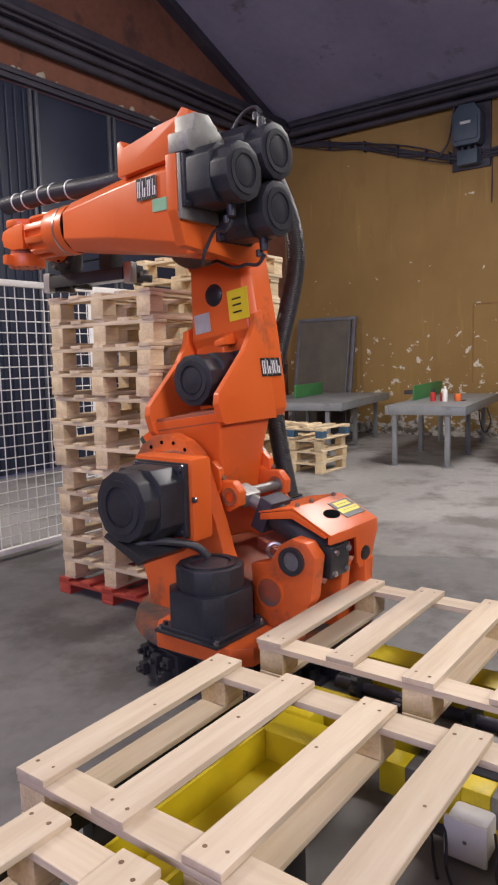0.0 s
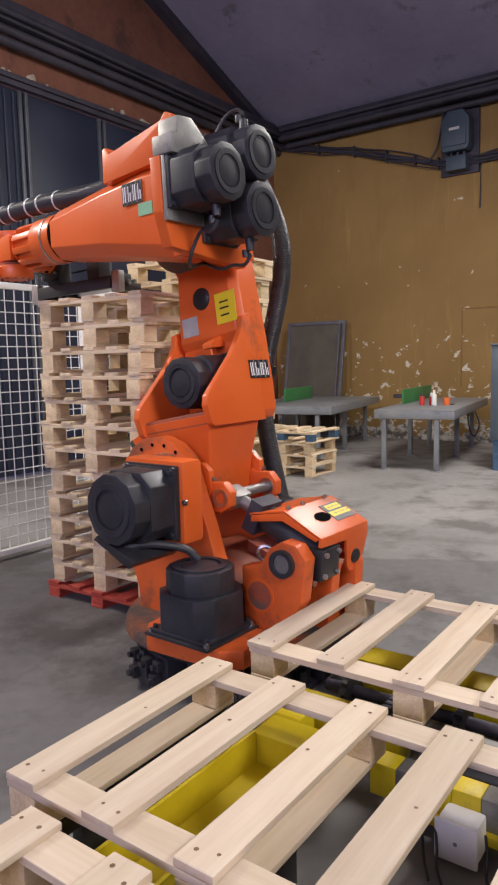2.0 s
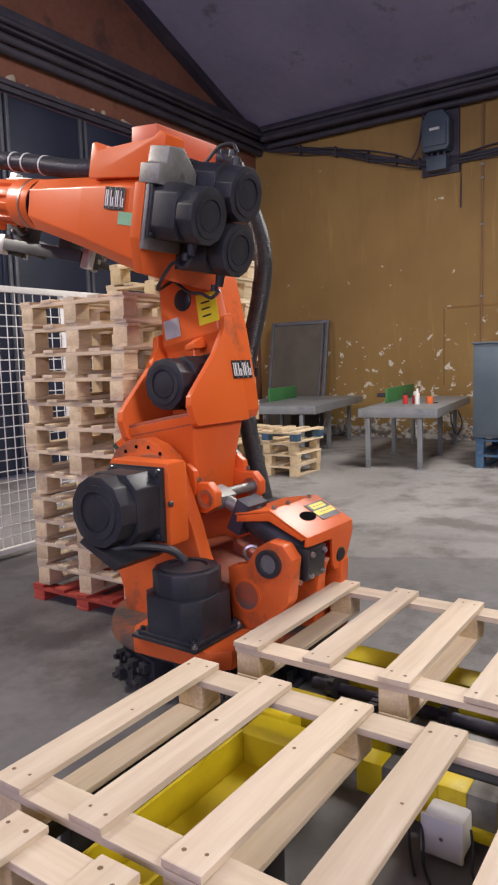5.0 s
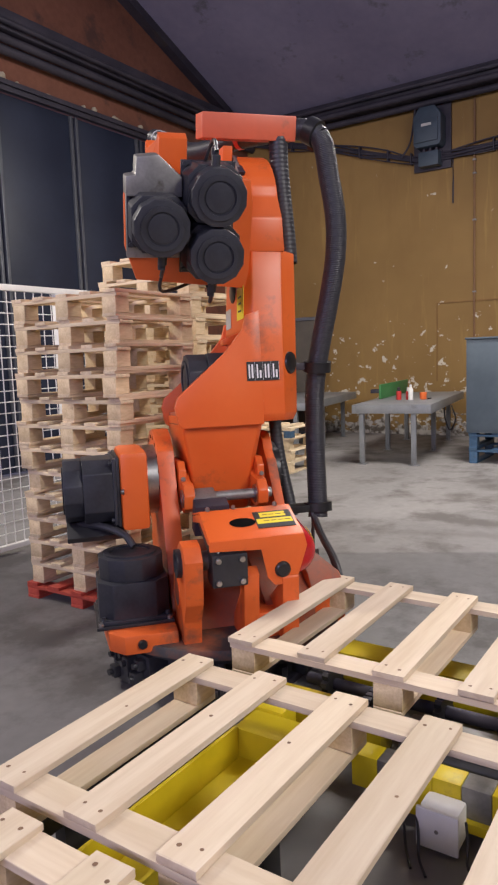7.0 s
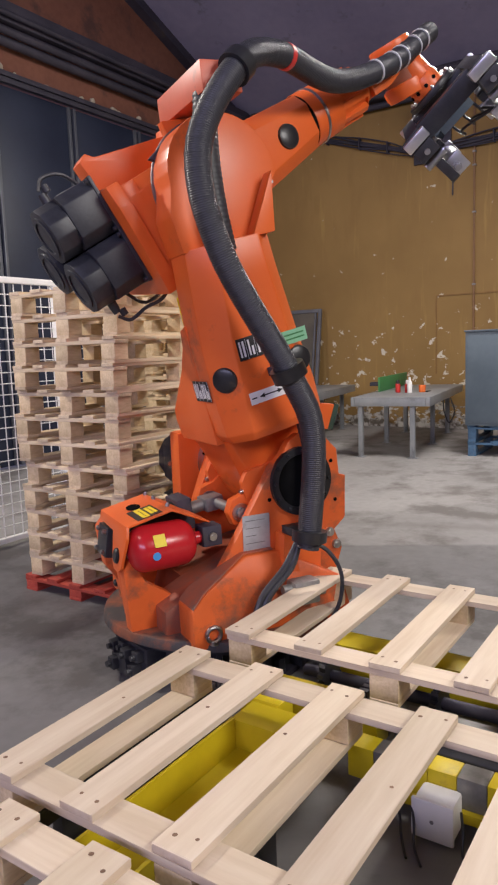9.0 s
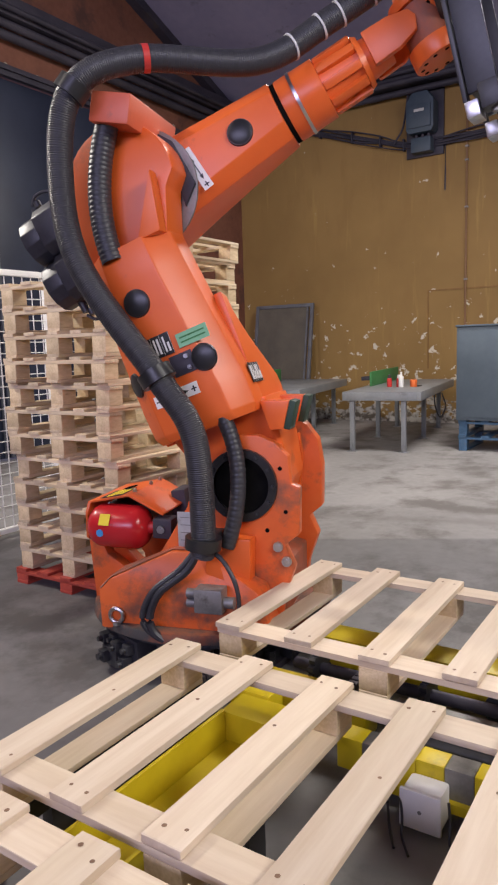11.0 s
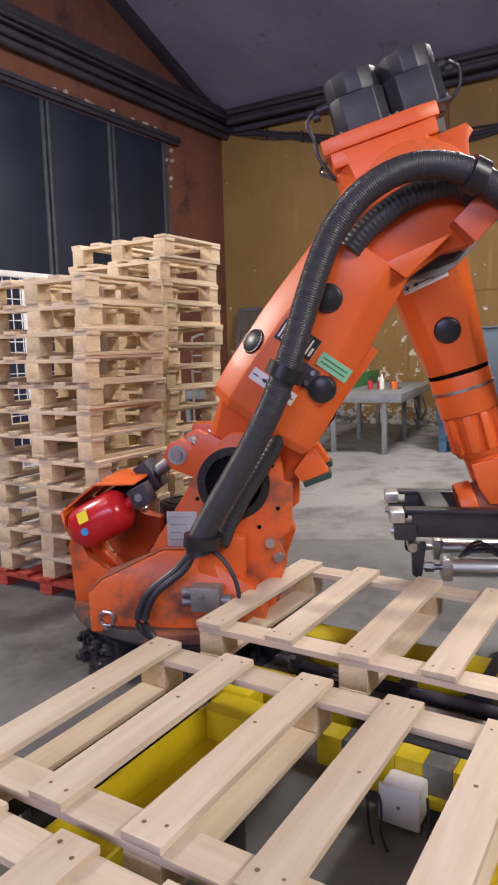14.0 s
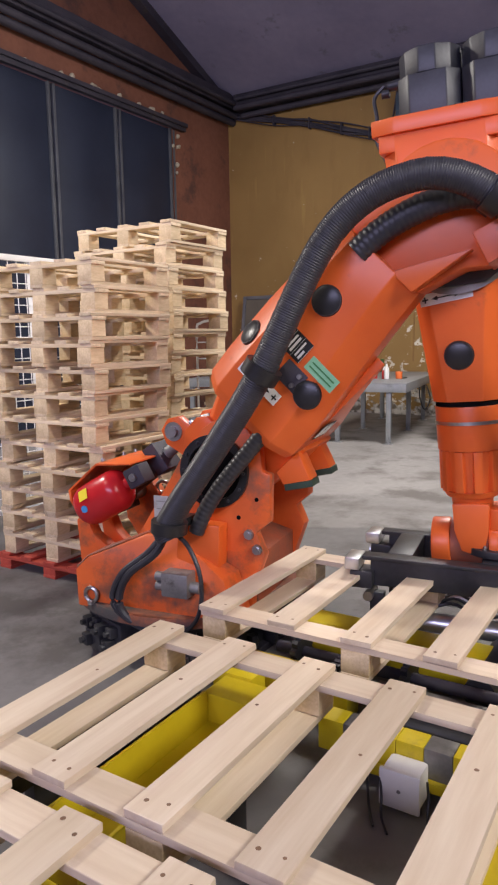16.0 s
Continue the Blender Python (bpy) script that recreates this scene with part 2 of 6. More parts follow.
def ochre_wall():
    """Old ochre paint over white plaster: broad fading, streaks and chips that thicken towards the wall's foot."""
    m = bpy.data.materials.new("ochre_flaking_paint")
    m.use_nodes = True
    n, l = m.node_tree.nodes, m.node_tree.links
    p = n["Principled BSDF"]
    tc = n.new("ShaderNodeTexCoord")
    sep = n.new("ShaderNodeSeparateXYZ")
    l.new(tc.outputs["Object"], sep.inputs[0])

    def noise_tex(scale, detail, stretch=(1, 1, 1), rough=0.55):
        mp = n.new("ShaderNodeMapping")
        mp.inputs["Scale"].default_value = stretch
        l.new(tc.outputs["Object"], mp.inputs["Vector"])
        t = n.new("ShaderNodeTexNoise")
        t.inputs["Scale"].default_value, t.inputs["Detail"].default_value, t.inputs["Roughness"].default_value = scale, detail, rough
        l.new(mp.outputs[0], t.inputs["Vector"])
        return t.outputs["Fac"]

    def ramp(src, p0, c0, p1, c1):
        r = n.new("ShaderNodeValToRGB")
        r.color_ramp.elements[0].position, r.color_ramp.elements[1].position = p0, p1
        r.color_ramp.elements[0].color, r.color_ramp.elements[1].color = (*c0, 1), (*c1, 1)
        l.new(src, r.inputs["Fac"])
        return r.outputs["Color"]

    def mix(f, a, b, kind="MIX"):
        x = n.new("ShaderNodeMix")
        x.data_type, x.blend_type = "RGBA", kind
        l.new(f, x.inputs["Factor"])
        l.new(a, x.inputs["A"])
        if isinstance(b, tuple):
            x.inputs["B"].default_value = (*b, 1)
        else:
            l.new(b, x.inputs["B"])
        return x.outputs["Result"]

    def math_node(op, a, b):
        x = n.new("ShaderNodeMath")
        x.operation = op
        for k, v in enumerate((a, b)):
            if isinstance(v, float):
                x.inputs[k].default_value = v
            else:
                l.new(v, x.inputs[k])
        return x.outputs[0]

    base = ramp(noise_tex(0.55, 4), 0.3, (0.225, 0.130, 0.037), 0.7, (0.315, 0.188, 0.058))
    base = mix(ramp(noise_tex(2.2, 7, (1, 1.6, 0.5)), 0.52, (0, 0, 0), 0.75, (0.8, 0.8, 0.8)), base, (0.24, 0.135, 0.04))
    base = mix(ramp(noise_tex(3.5, 6, (1, 2.4, 0.25)), 0.60, (0, 0, 0), 0.74, (0.42, 0.42, 0.42)), base, (0.42, 0.27, 0.075))
    # chips: rare high up, many below two metres
    low = math_node("MULTIPLY", math_node("SUBTRACT", 2.7, sep.outputs["Z"]), 0.046)
    low = math_node("MAXIMUM", low, -0.02)
    chips = math_node("ADD", noise_tex(5.5, 9, (1, 1, 1.15), 0.62), low)
    base = mix(ramp(chips, 0.680, (0, 0, 0), 0.69, (1, 1, 1)), base, (0.62, 0.56, 0.45))
    # the plaster foot, mostly bare
    foot = math_node("ADD", noise_tex(4.5, 7, (1, 0.8, 1.6), 0.6), math_node("MULTIPLY", math_node("SUBTRACT", 0.48, sep.outputs["Z"]), 0.5))
    base = mix(ramp(foot, 0.60, (0, 0, 0), 0.63, (1, 1, 1)), base, ramp(noise_tex(8.0, 6), 0.42, (0.13, 0.105, 0.08), 0.56, (0.55, 0.52, 0.47)))
    l.new(base, p.inputs["Base Color"])
    p.inputs["Roughness"].default_value = 0.72
    b = n.new("ShaderNodeBump")
    b.inputs["Strength"].default_value, b.inputs["Distance"].default_value = 0.35, 0.01
    l.new(chips, b.inputs["Height"])
    l.new(b.outputs["Normal"], p.inputs["Normal"])
    return m


OCHRE = ochre_wall()


# ---- building blocks ----
def box(bm, x0, x1, y0, y1, z0, z1, bevel=0.0, m=None):
    r = bmesh.ops.create_cube(bm, size=1.0)
    vs = r["verts"]
    for v in vs:
        v.co = Vector((x0 + (v.co.x + 0.5) * (x1 - x0), y0 + (v.co.y + 0.5) * (y1 - y0), z0 + (v.co.z + 0.5) * (z1 - z0)))
    if bevel:
        es = list({e for v in vs for e in v.link_edges})
        vs = list({v for f in bmesh.ops.bevel(bm, geom=es, offset=bevel, segments=2, affect="EDGES", profile=0.6)["faces"] for v in f.verts} | {v for v in vs if v.is_valid})
    if m is not None:
        bmesh.ops.transform(bm, matrix=m, verts=vs)
    return vs


def tube(bm, a, b, r0, r1=None, seg=24, caps=True, bevel=0.0):
    a, b = Vector(a), Vector(b)
    r = bmesh.ops.create_cone(bm, cap_ends=caps, segments=seg, radius1=r0, radius2=r0 if r1 is None else r1, depth=(b - a).length)
    vs = r["verts"]
    if bevel:
        es = [e for e in {e for v in vs for e in v.link_edges} if any(len(f.verts) > 4 for f in e.link_faces)]
        vs = list({v for f in bmesh.ops.bevel(bm, geom=es, offset=bevel, segments=2, affect="EDGES", profile=0.6)["faces"] for v in f.verts} | {v for v in vs if v.is_valid})
    turn = (b - a).to_track_quat("Z", "Y").to_matrix().to_4x4()
    bmesh.ops.transform(bm, matrix=Matrix.Translation((a + b) / 2) @ turn, verts=vs)
    return vs


def ring(bm, a, b, r_out, r_in, seg=36):
    """A hollow cylinder from a to b."""
    a, b = Vector(a), Vector(b)
    turn = (b - a).to_track_quat("Z", "Y").to_matrix()
    loops = []
    for p, r in ((a, r_out), (b, r_out), (b, r_in), (a, r_in)):
        loops.append([bm.verts.new(p + turn @ Vector((r * math.cos(2 * math.pi * k / seg), r * math.sin(2 * math.pi * k / seg), 0))) for k in range(seg)])
    for i in range(4):
        u, v = loops[i], loops[(i + 1) % 4]
        for k in range(seg):
            bm.faces.new((u[k], u[(k + 1) % seg], v[(k + 1) % seg], v[k]))


def prism(bm, profile, lo, hi, plane="xz", bevel=0.0):
    """A flat shape drawn in a plane, pushed from lo to hi along the third axis. lo or hi may be a function of the two coordinates."""
    def put(u, v, w):
        w = w(u, v) if callable(w) else w
        return {"xz": (u, w, v), "xy": (u, v, w), "yz": (w, u, v)}[plane]
    a = [bm.verts.new(put(u, v, lo)) for u, v in profile]
    b = [bm.verts.new(put(u, v, hi)) for u, v in profile]
    n = len(profile)
    fs = [bm.faces.new(a), bm.faces.new(b[::-1])] + [bm.faces.new((a[k], b[k], b[(k + 1) % n], a[(k + 1) % n])) for k in range(n)]
    bmesh.ops.recalc_face_normals(bm, faces=fs)
    if bevel:
        es = list({e for f in fs for e in f.edges})
        bmesh.ops.bevel(bm, geom=es, offset=bevel, segments=2, affect="EDGES", profile=0.6, clamp_overlap=True)
    return a + b


def loft(bm, sections, closed=True):
    """Skin through rings of points with equal counts."""
    rows = [[bm.verts.new(p) for p in s] for s in sections]
    n = len(rows[0])
    fs = []
    for u, v in zip(rows, rows[1:]):
        for k in range(n):
            fs.append(bm.faces.new((u[k], u[(k + 1) % n], v[(k + 1) % n], v[k])))
    if closed:
        fs += [bm.faces.new(rows[0][::-1]), bm.faces.new(rows[-1])]
    bmesh.ops.recalc_face_normals(bm, faces=fs)
    return fs


def sweep(bm, pts, r, seg=8):
    """A round cable through points."""
    pts = [Vector(p) for p in pts]
    secs = []
    for i, p in enumerate(pts):
        d = (pts[min(i + 1, len(pts) - 1)] - pts[max(i - 1, 0)]).normalized()
        q = d.to_track_quat("Z", "Y").to_matrix()
        secs.append([p + q @ Vector((r * math.cos(2 * math.pi * k / seg), r * math.sin(2 * math.pi * k / seg), 0)) for k in range(seg)])
    loft(bm, secs)


def arc_pts(ctrl, n=8):
    """Smooth points through control points (Catmull-Rom)."""
    c = [Vector(p) for p in ctrl]
    c = [c[0] * 2 - c[1]] + c + [c[-1] * 2 - c[-2]]
    out = []
    for i in range(1, len(c) - 2):
        for k in range(n):
            t = k / n
            out.append(0.5 * ((2 * c[i]) + (c[i + 1] - c[i - 1]) * t + (2 * c[i - 1] - 5 * c[i] + 4 * c[i + 1] - c[i + 2]) * t * t + (3 * c[i] - c[i - 1] - 3 * c[i + 1] + c[i + 2]) * t ** 3))
    return out + [c[-2]]


def mesh_of(name, bm, mat, smooth=35):
    me = bpy.data.meshes.new(name)
    bm.normal_update()
    if smooth:
        for f in bm.faces:
            f.smooth = True
        lim = radians(smooth)
        for e in bm.edges:
            e.smooth = len(e.link_faces) == 2 and e.calc_face_angle(0) < lim
    bm.to_mesh(me)
    bm.free()
    me.materials.append(mat)
    return me


def part(name, bm, mat, parent, label="", at=None):
    ob = new(name, bm if isinstance(bm, bpy.types.Mesh) else mesh_of(name, bm, mat))
    ob.parent = parent
    if at is not None:
        ob.matrix_basis = at
    if label:
        tagged(ob, label)
    return ob


def thing(name, m, label, category, group="", kind=""):
    ob = new(name)
    ob.empty_display_size = 0.1
    ob.matrix_basis = m
    return tagged(ob, label, category, group, kind)


def solid(name, bm, mat, label, category="", kind="", at=None, group=""):
    ob = new(name, mesh_of(name, bm, mat))
    if at is not None:
        ob.matrix_basis = at
    return tagged(ob, label, category, group, kind)


def B():
    return bmesh.new()


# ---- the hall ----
def painted_floor_light(m):
    """Paints light on the floor: paler past one straight edge, one darker band along it."""
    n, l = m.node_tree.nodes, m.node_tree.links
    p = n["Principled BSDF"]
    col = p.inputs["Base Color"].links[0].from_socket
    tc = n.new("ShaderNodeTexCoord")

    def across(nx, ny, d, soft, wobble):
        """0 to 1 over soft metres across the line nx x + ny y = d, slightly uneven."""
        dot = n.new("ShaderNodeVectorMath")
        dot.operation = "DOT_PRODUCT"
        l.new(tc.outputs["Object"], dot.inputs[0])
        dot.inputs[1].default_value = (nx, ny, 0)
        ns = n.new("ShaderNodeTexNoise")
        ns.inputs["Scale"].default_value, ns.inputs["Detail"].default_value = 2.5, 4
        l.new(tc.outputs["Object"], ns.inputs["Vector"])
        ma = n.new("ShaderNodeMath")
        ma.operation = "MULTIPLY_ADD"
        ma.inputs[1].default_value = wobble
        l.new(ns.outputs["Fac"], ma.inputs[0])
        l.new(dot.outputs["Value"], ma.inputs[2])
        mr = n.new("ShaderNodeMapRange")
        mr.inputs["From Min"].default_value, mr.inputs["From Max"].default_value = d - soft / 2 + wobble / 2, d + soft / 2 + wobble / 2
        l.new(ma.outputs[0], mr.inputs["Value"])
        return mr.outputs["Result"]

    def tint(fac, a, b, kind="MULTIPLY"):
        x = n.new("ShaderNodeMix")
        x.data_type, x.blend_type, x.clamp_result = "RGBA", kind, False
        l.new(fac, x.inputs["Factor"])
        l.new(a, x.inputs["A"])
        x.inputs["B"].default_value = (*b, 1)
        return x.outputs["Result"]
    # the brighter far floor is put into the colour
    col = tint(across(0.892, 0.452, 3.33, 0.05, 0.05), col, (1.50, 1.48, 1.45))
    # soft shadow band, painted as a darker tint
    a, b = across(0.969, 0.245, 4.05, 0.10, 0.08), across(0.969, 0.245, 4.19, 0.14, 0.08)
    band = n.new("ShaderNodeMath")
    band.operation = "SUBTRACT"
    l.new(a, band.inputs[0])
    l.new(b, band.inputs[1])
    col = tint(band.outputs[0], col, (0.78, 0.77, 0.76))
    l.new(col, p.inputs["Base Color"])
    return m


XW, YW = 10.4, 6.0
XS, YS = -8.0, -9.0


def roof_z(x):
    return 5.46 + 0.39 * (XW - x) if x > 1.0 else 5.46 + 0.39 * (XW - 1.0) - 0.39 * (1.0 - x)


def hall():
    bm = B()
    box(bm, XS - 0.3, XW + 0.3, YS - 0.3, YW + 0.3, -0.25, 0)
    solid("floor", bm, painted_floor_light(CONCRETE), "worn grey concrete hall floor with dust, stains and painted light bands", "floor", "structure")
    bm = B()
    box(bm, XW, XW + 0.3, YS, YW, 0, 5.6)
    solid("wall_back", bm, OCHRE, "ochre painted plaster wall with flaking white chips", "wall", "structure")
    # door wall: pillar, lintel and gable round the wide door
    bm = B()
    prism(bm, [(8.72, 0), (XW, 0), (XW, roof_z(XW)), (1.0, roof_z(1.0)), (XS, roof_z(XS)), (XS, 0), (0.2, 0), (0.2, 4.8), (8.72, 4.8)], YW, YW + 0.3, "xz")
    solid("wall_left", bm, BROWNWALL, "red-brown plaster gable wall round a wide sliding door", "wall", "structure")
    bm = B()
    prism(bm, [(XW, 0), (XW, roof_z(XW)), (1.0, roof_z(1.0)), (XS, roof_z(XS)), (XS, 0)], YS - 0.3, YS, "xz")
    solid("wall_right", bm, BROWNWALL, "red-brown plaster gable wall", "wall", "structure")
    # wall out of view, its high opening added for the blue fill lamp
    bm = B()
    box(bm, XS - 0.3, XS, YS, YW, 0, 3.2)
    box(bm, XS - 0.3, XS, YS, YW, 5.0, roof_z(XS))
    box(bm, XS - 0.3, XS, YS, -5.2, 3.2, 5.0)
    box(bm, XS - 0.3, XS, 2.2, YW, 3.2, 5.0)
    solid("wall_front", bm, OCHRE, "unseen ochre plaster wall with a high opening added for the blue fill", "wall", "structure")
    bm = B()
    for x0, x1 in ((1.0, XW + 0.3), (XS - 0.3, 1.0)):
        z0, z1 = roof_z(x0), roof_z(x1)
        prism(bm, [(x0, z0), (x1, z1), (x1, z1 + 0.2), (x0, z0 + 0.2)], YS - 0.3, YW + 0.3, "xz")
    solid("ceiling", bm, ROOF, "dark grey sloping boarded roof underside", "ceiling", "structure")


hall()


def sliding_door():
    d = thing("door_1", pose(0, 0, 0), "closed wide sliding door of dark navy panels", "door", kind="structure")
    seams = [0.2, 1.0, 2.28, 3.55, 4.81, 6.10, 7.40, 8.70]
    for a, b in zip(seams, seams[1:]):
        bm = B()
        box(bm, a + 0.02, b - 0.02, YW + 0.03, YW + 0.09, 0.03, 4.74, 0.004)
        part("panel", bm, NAVY, d)
    for x in seams[1:]:
        for dx in (-0.045, 0.045):
            bm = B()
            box(bm, x + dx - 0.022, x + dx + 0.022, YW - 0.01, YW + 0.028, 0.03, 4.74, 0.004)
            part("seam_rail", bm, DOORTRIM, d)
    # ribbed sheet on the far leaf
    for k in range(9):
        bm = B()
        x = 3.66 + k * 0.125
        box(bm, x, x + 0.02, YW + 0.005, YW + 0.028, 0.06, 4.70)
        part("rib", bm, NAVY, d)
    bm = B()
    box(bm, 0.1, 8.98, YW - 0.09, YW - 0.012, 4.74, 4.83, 0.006)
    box(bm, 0.1, 8.98, YW - 0.13, YW - 0.092, 4.80, 4.86, 0.004)
    part("top_rail", bm, DARKSTEEL, d)
    rnd = random.Random(4)
    foam = material("dried_foam", (0.32, 0.27, 0.19), (0.42, 0.36, 0.27), 18, 0.9, bump=0.5)
    spots = [(3.9 + k * 0.36 + rnd.uniform(-0.15, 0.15), 4.89) for k in range(14)] + [(8.78, z) for z in (4.62, 4.5, 4.2, 4.05)]
    for x, z in spots:
        bm = B()
        for _ in range(rnd.choice((1, 2, 3))):
            r = rnd.uniform(0.025, 0.06)
            g = bmesh.ops.create_icosphere(bm, subdivisions=2, radius=r)
            at = Vector((x + rnd.uniform(-0.09, 0.09), YW - 0.02, z + rnd.uniform(-0.03, 0.03)))
            for v in g["verts"]:
                v.co = v.co * (1 + 0.35 * noise.noise(v.co * 30 + at)) + at
        part("foam_lump", bm, foam, d, "dried sealing foam lump")


sliding_door()


def overhead():
    b1 = thing("beam_1", pose(0, 0, 0), "dark steel beam and pipes along the door wall", "beam", kind="structure")
    bm = B()
    box(bm, 0, XW, YW - 0.28, YW, 5.36, 5.60, 0.01)
    part("beam_web", bm, DARKSTEEL, b1)
    for y, z, r in ((YW - 0.22, 5.28, 0.05), (YW - 0.12, 5.20, 0.06), (YW - 0.34, 5.42, 0.035)):
        bm = B()
        tube(bm, (0, y, z), (XW - 0.02, y, z), r, seg=14)
        part("pipe", bm, DARKSTEEL, b1)
    b2 = thing("beam_2", pose(0, 0, 0), "dark steel beam and pipes along the ochre wall", "beam", kind="structure")
    bm = B()
    box(bm, XW - 0.3, XW - 0.002, YS, YW - 0.3, 5.32, 5.58, 0.01)
    part("beam_web", bm, DARKSTEEL, b2)
    for x, z, r in ((XW - 0.36, 5.48, 0.04), (XW - 0.14, 5.25, 0.05), (XW - 0.34, 5.34, 0.05)):
        bm = B()
        tube(bm, (x, YS, z), (x, YW - 0.4, z), r, seg=14)
        part("pipe", bm, DARKSTEEL, b2)
    # rafter along the gable
    bm = B()
    z = roof_z(XW)
    prism(bm, [(XW, z - 0.14), (XW, z - 0.001), (1.0, roof_z(1.0) - 0.001), (1.0, roof_z(1.0) - 0.14)], YW - 0.16, YW - 0.001, "xz")
    solid("rafter", bm, DARKSTEEL, "dark rafter under the roof slope", "rafter", "structure")
    # sagging cable bundle on the ochre wall
    c = thing("cable_tray", pose(0, 0, 0), "dark dusty cable bundle sagging along the ochre wall", "cable tray")
    run = [(5.95, 5.33), (5.0, 5.09), (4.3, 4.93), (3.7, 4.74), (3.2, 4.60), (2.8, 4.47), (2.3, 4.43), (1.5, 4.46), (0.4, 4.52), (-3.0, 4.60)]
    for k, (dz, r) in enumerate(((0.0, 0.026), (0.042, 0.018), (-0.040, 0.016), (0.070, 0.012), (-0.062, 0.010))):
        bm = B()
        sweep(bm, arc_pts([(XW - 0.05 - 0.006 * k, y, z + dz * (1 + 0.5 * math.sin(3.1 * y + k))) for y, z in run], 6), r, 8)
        part("cable", bm, DARKSTEEL, c)
    for y, z in run[1:9]:
        bm = B()
        box(bm, XW - 0.10, XW - 0.001, y - 0.010, y + 0.010, z - 0.085, z + 0.095, 0.003)
        part("bracket", bm, DARKSTEEL, c)
    s = thing("switch_box", pose(0, 0, 0), "blue-grey electrical switch box on the ochre wall", "switch box")
    bm = B()
    box(bm, XW - 0.05, XW - 0.002, 2.16, 2.76, 4.25, 5.26, 0.004)
    part("mounting_board", bm, DARKSTEEL, s)
    bm = B()
    prism(bm, [(2.24, 4.62), (2.28, 4.56), (2.64, 4.56), (2.68, 4.62), (2.68, 5.02), (2.58, 5.16), (2.34, 5.16), (2.24, 5.02)], XW - 0.30, XW - 0.052, "yz", 0.015)
    part("housing", bm, SWITCHBOX, s)
    bm = B()
    box(bm, XW - 0.325, XW - 0.302, 2.28, 2.64, 4.63, 4.97, 0.01)
    part("lid", bm, SWITCHBOX, s)
    bm = B()
    box(bm, XW - 0.332, XW - 0.326, 2.38, 2.54, 4.86, 4.90)
    part("name_plate", bm, LABELGREY, s)
    bm = B()
    box(bm, XW - 0.25, XW - 0.052, 2.30, 2.62, 4.28, 4.50, 0.015)
    part("lower_box", bm, SWITCHBOX, s)
    for y in (2.36, 2.46, 2.56):
        bm = B()
        tube(bm, (XW - 0.15, y, 4.49), (XW - 0.15, y, 4.58), 0.025, seg=12)
        part("gland", bm, DARKSTEEL, s)
    bm = B()
    sweep(bm, arc_pts([(XW - 0.13, 2.70, 5.3), (XW - 0.12, 2.74, 5.0), (XW - 0.13, 2.80, 4.7), (XW - 0.12, 2.95, 4.5)], 6), 0.015, 8)
    part("cable", bm, DARKSTEEL, s)
    p = thing("conduit_pipe", pose(0, 0, 0), "thin vertical conduit pipe with clips on the ochre wall", "pipe")
    bm = B()
    tube(bm, (XW - 0.03, 1.80, 0.0), (XW - 0.03, 1.80, 5.25), 0.016, seg=10)
    part("pipe", bm, material("brown_conduit", (0.19, 0.10, 0.05), (0.25, 0.13, 0.06), 4, 0.6), p)
    for z in (1.2, 2.3, 3.4, 4.1, 4.3):
        bm = B()
        box(bm, XW - 0.05, XW - 0.001, 1.775, 1.825, z - 0.012, z + 0.012)
        part("clip", bm, CAST, p)
    bm = B()
    sweep(bm, [(XW - 0.02, 2.14, 4.4), (XW - 0.02, 2.135, 4.0), (XW - 0.02, 2.14, 3.7)], 0.012, 6)
    solid("cable_stub", bm, DARKSTEEL, "dark cable end hanging on the ochre wall", "cable")
    # framed outline of a bricked-up hatch
    bm = B()
    box(bm, XW - 0.012, XW - 0.001, 0.9, 2.42, 2.05 + 0.1, 2.07 + 0.1)
    box(bm, XW - 0.012, XW - 0.001, 2.40, 2.42, 0.9, 2.148)
    solid("wall_trim", bm, material("old_brown_trim", (0.2, 0.10, 0.03), (0.26, 0.14, 0.04), 5, 0.7), "thin painted seam of a closed hatch", "trim", "structure")


overhead()


# ---- pallets ----
def wood_mesh(name, lx, ly, lz, mat, seed, nails=()):
    """A sawn board or block, centred, long side on x, edges slightly broken; nail holes on top."""
    rnd = random.Random(seed)
    bm = B()
    vs = box(bm, -lx / 2, lx / 2, -ly / 2, ly / 2, -lz / 2, lz / 2, min(0.0035, lz * 0.14))
    for v in bm.verts:
        v.co += Vector((rnd.uniform(-1, 1), rnd.uniform(-1, 1), rnd.uniform(-1, 1))) * 0.0008
    me = mesh_of(name, bm, mat, 25)
    if nails:
        me.materials.append(KNOT)
        bm = B()
        bm.from_mesh(me)
        for x, y in nails:
            r = bmesh.ops.create_circle(bm, cap_ends=True, segments=8, radius=rnd.uniform(0.0045, 0.0065))
            bmesh.ops.translate(bm, verts=r["verts"], vec=(x, y, lz / 2 + 0.0008))
            for f in {f for v in r["verts"] for f in v.link_faces}:
                f.material_index = 1
        bm.to_mesh(me)
        bm.free()
    return me


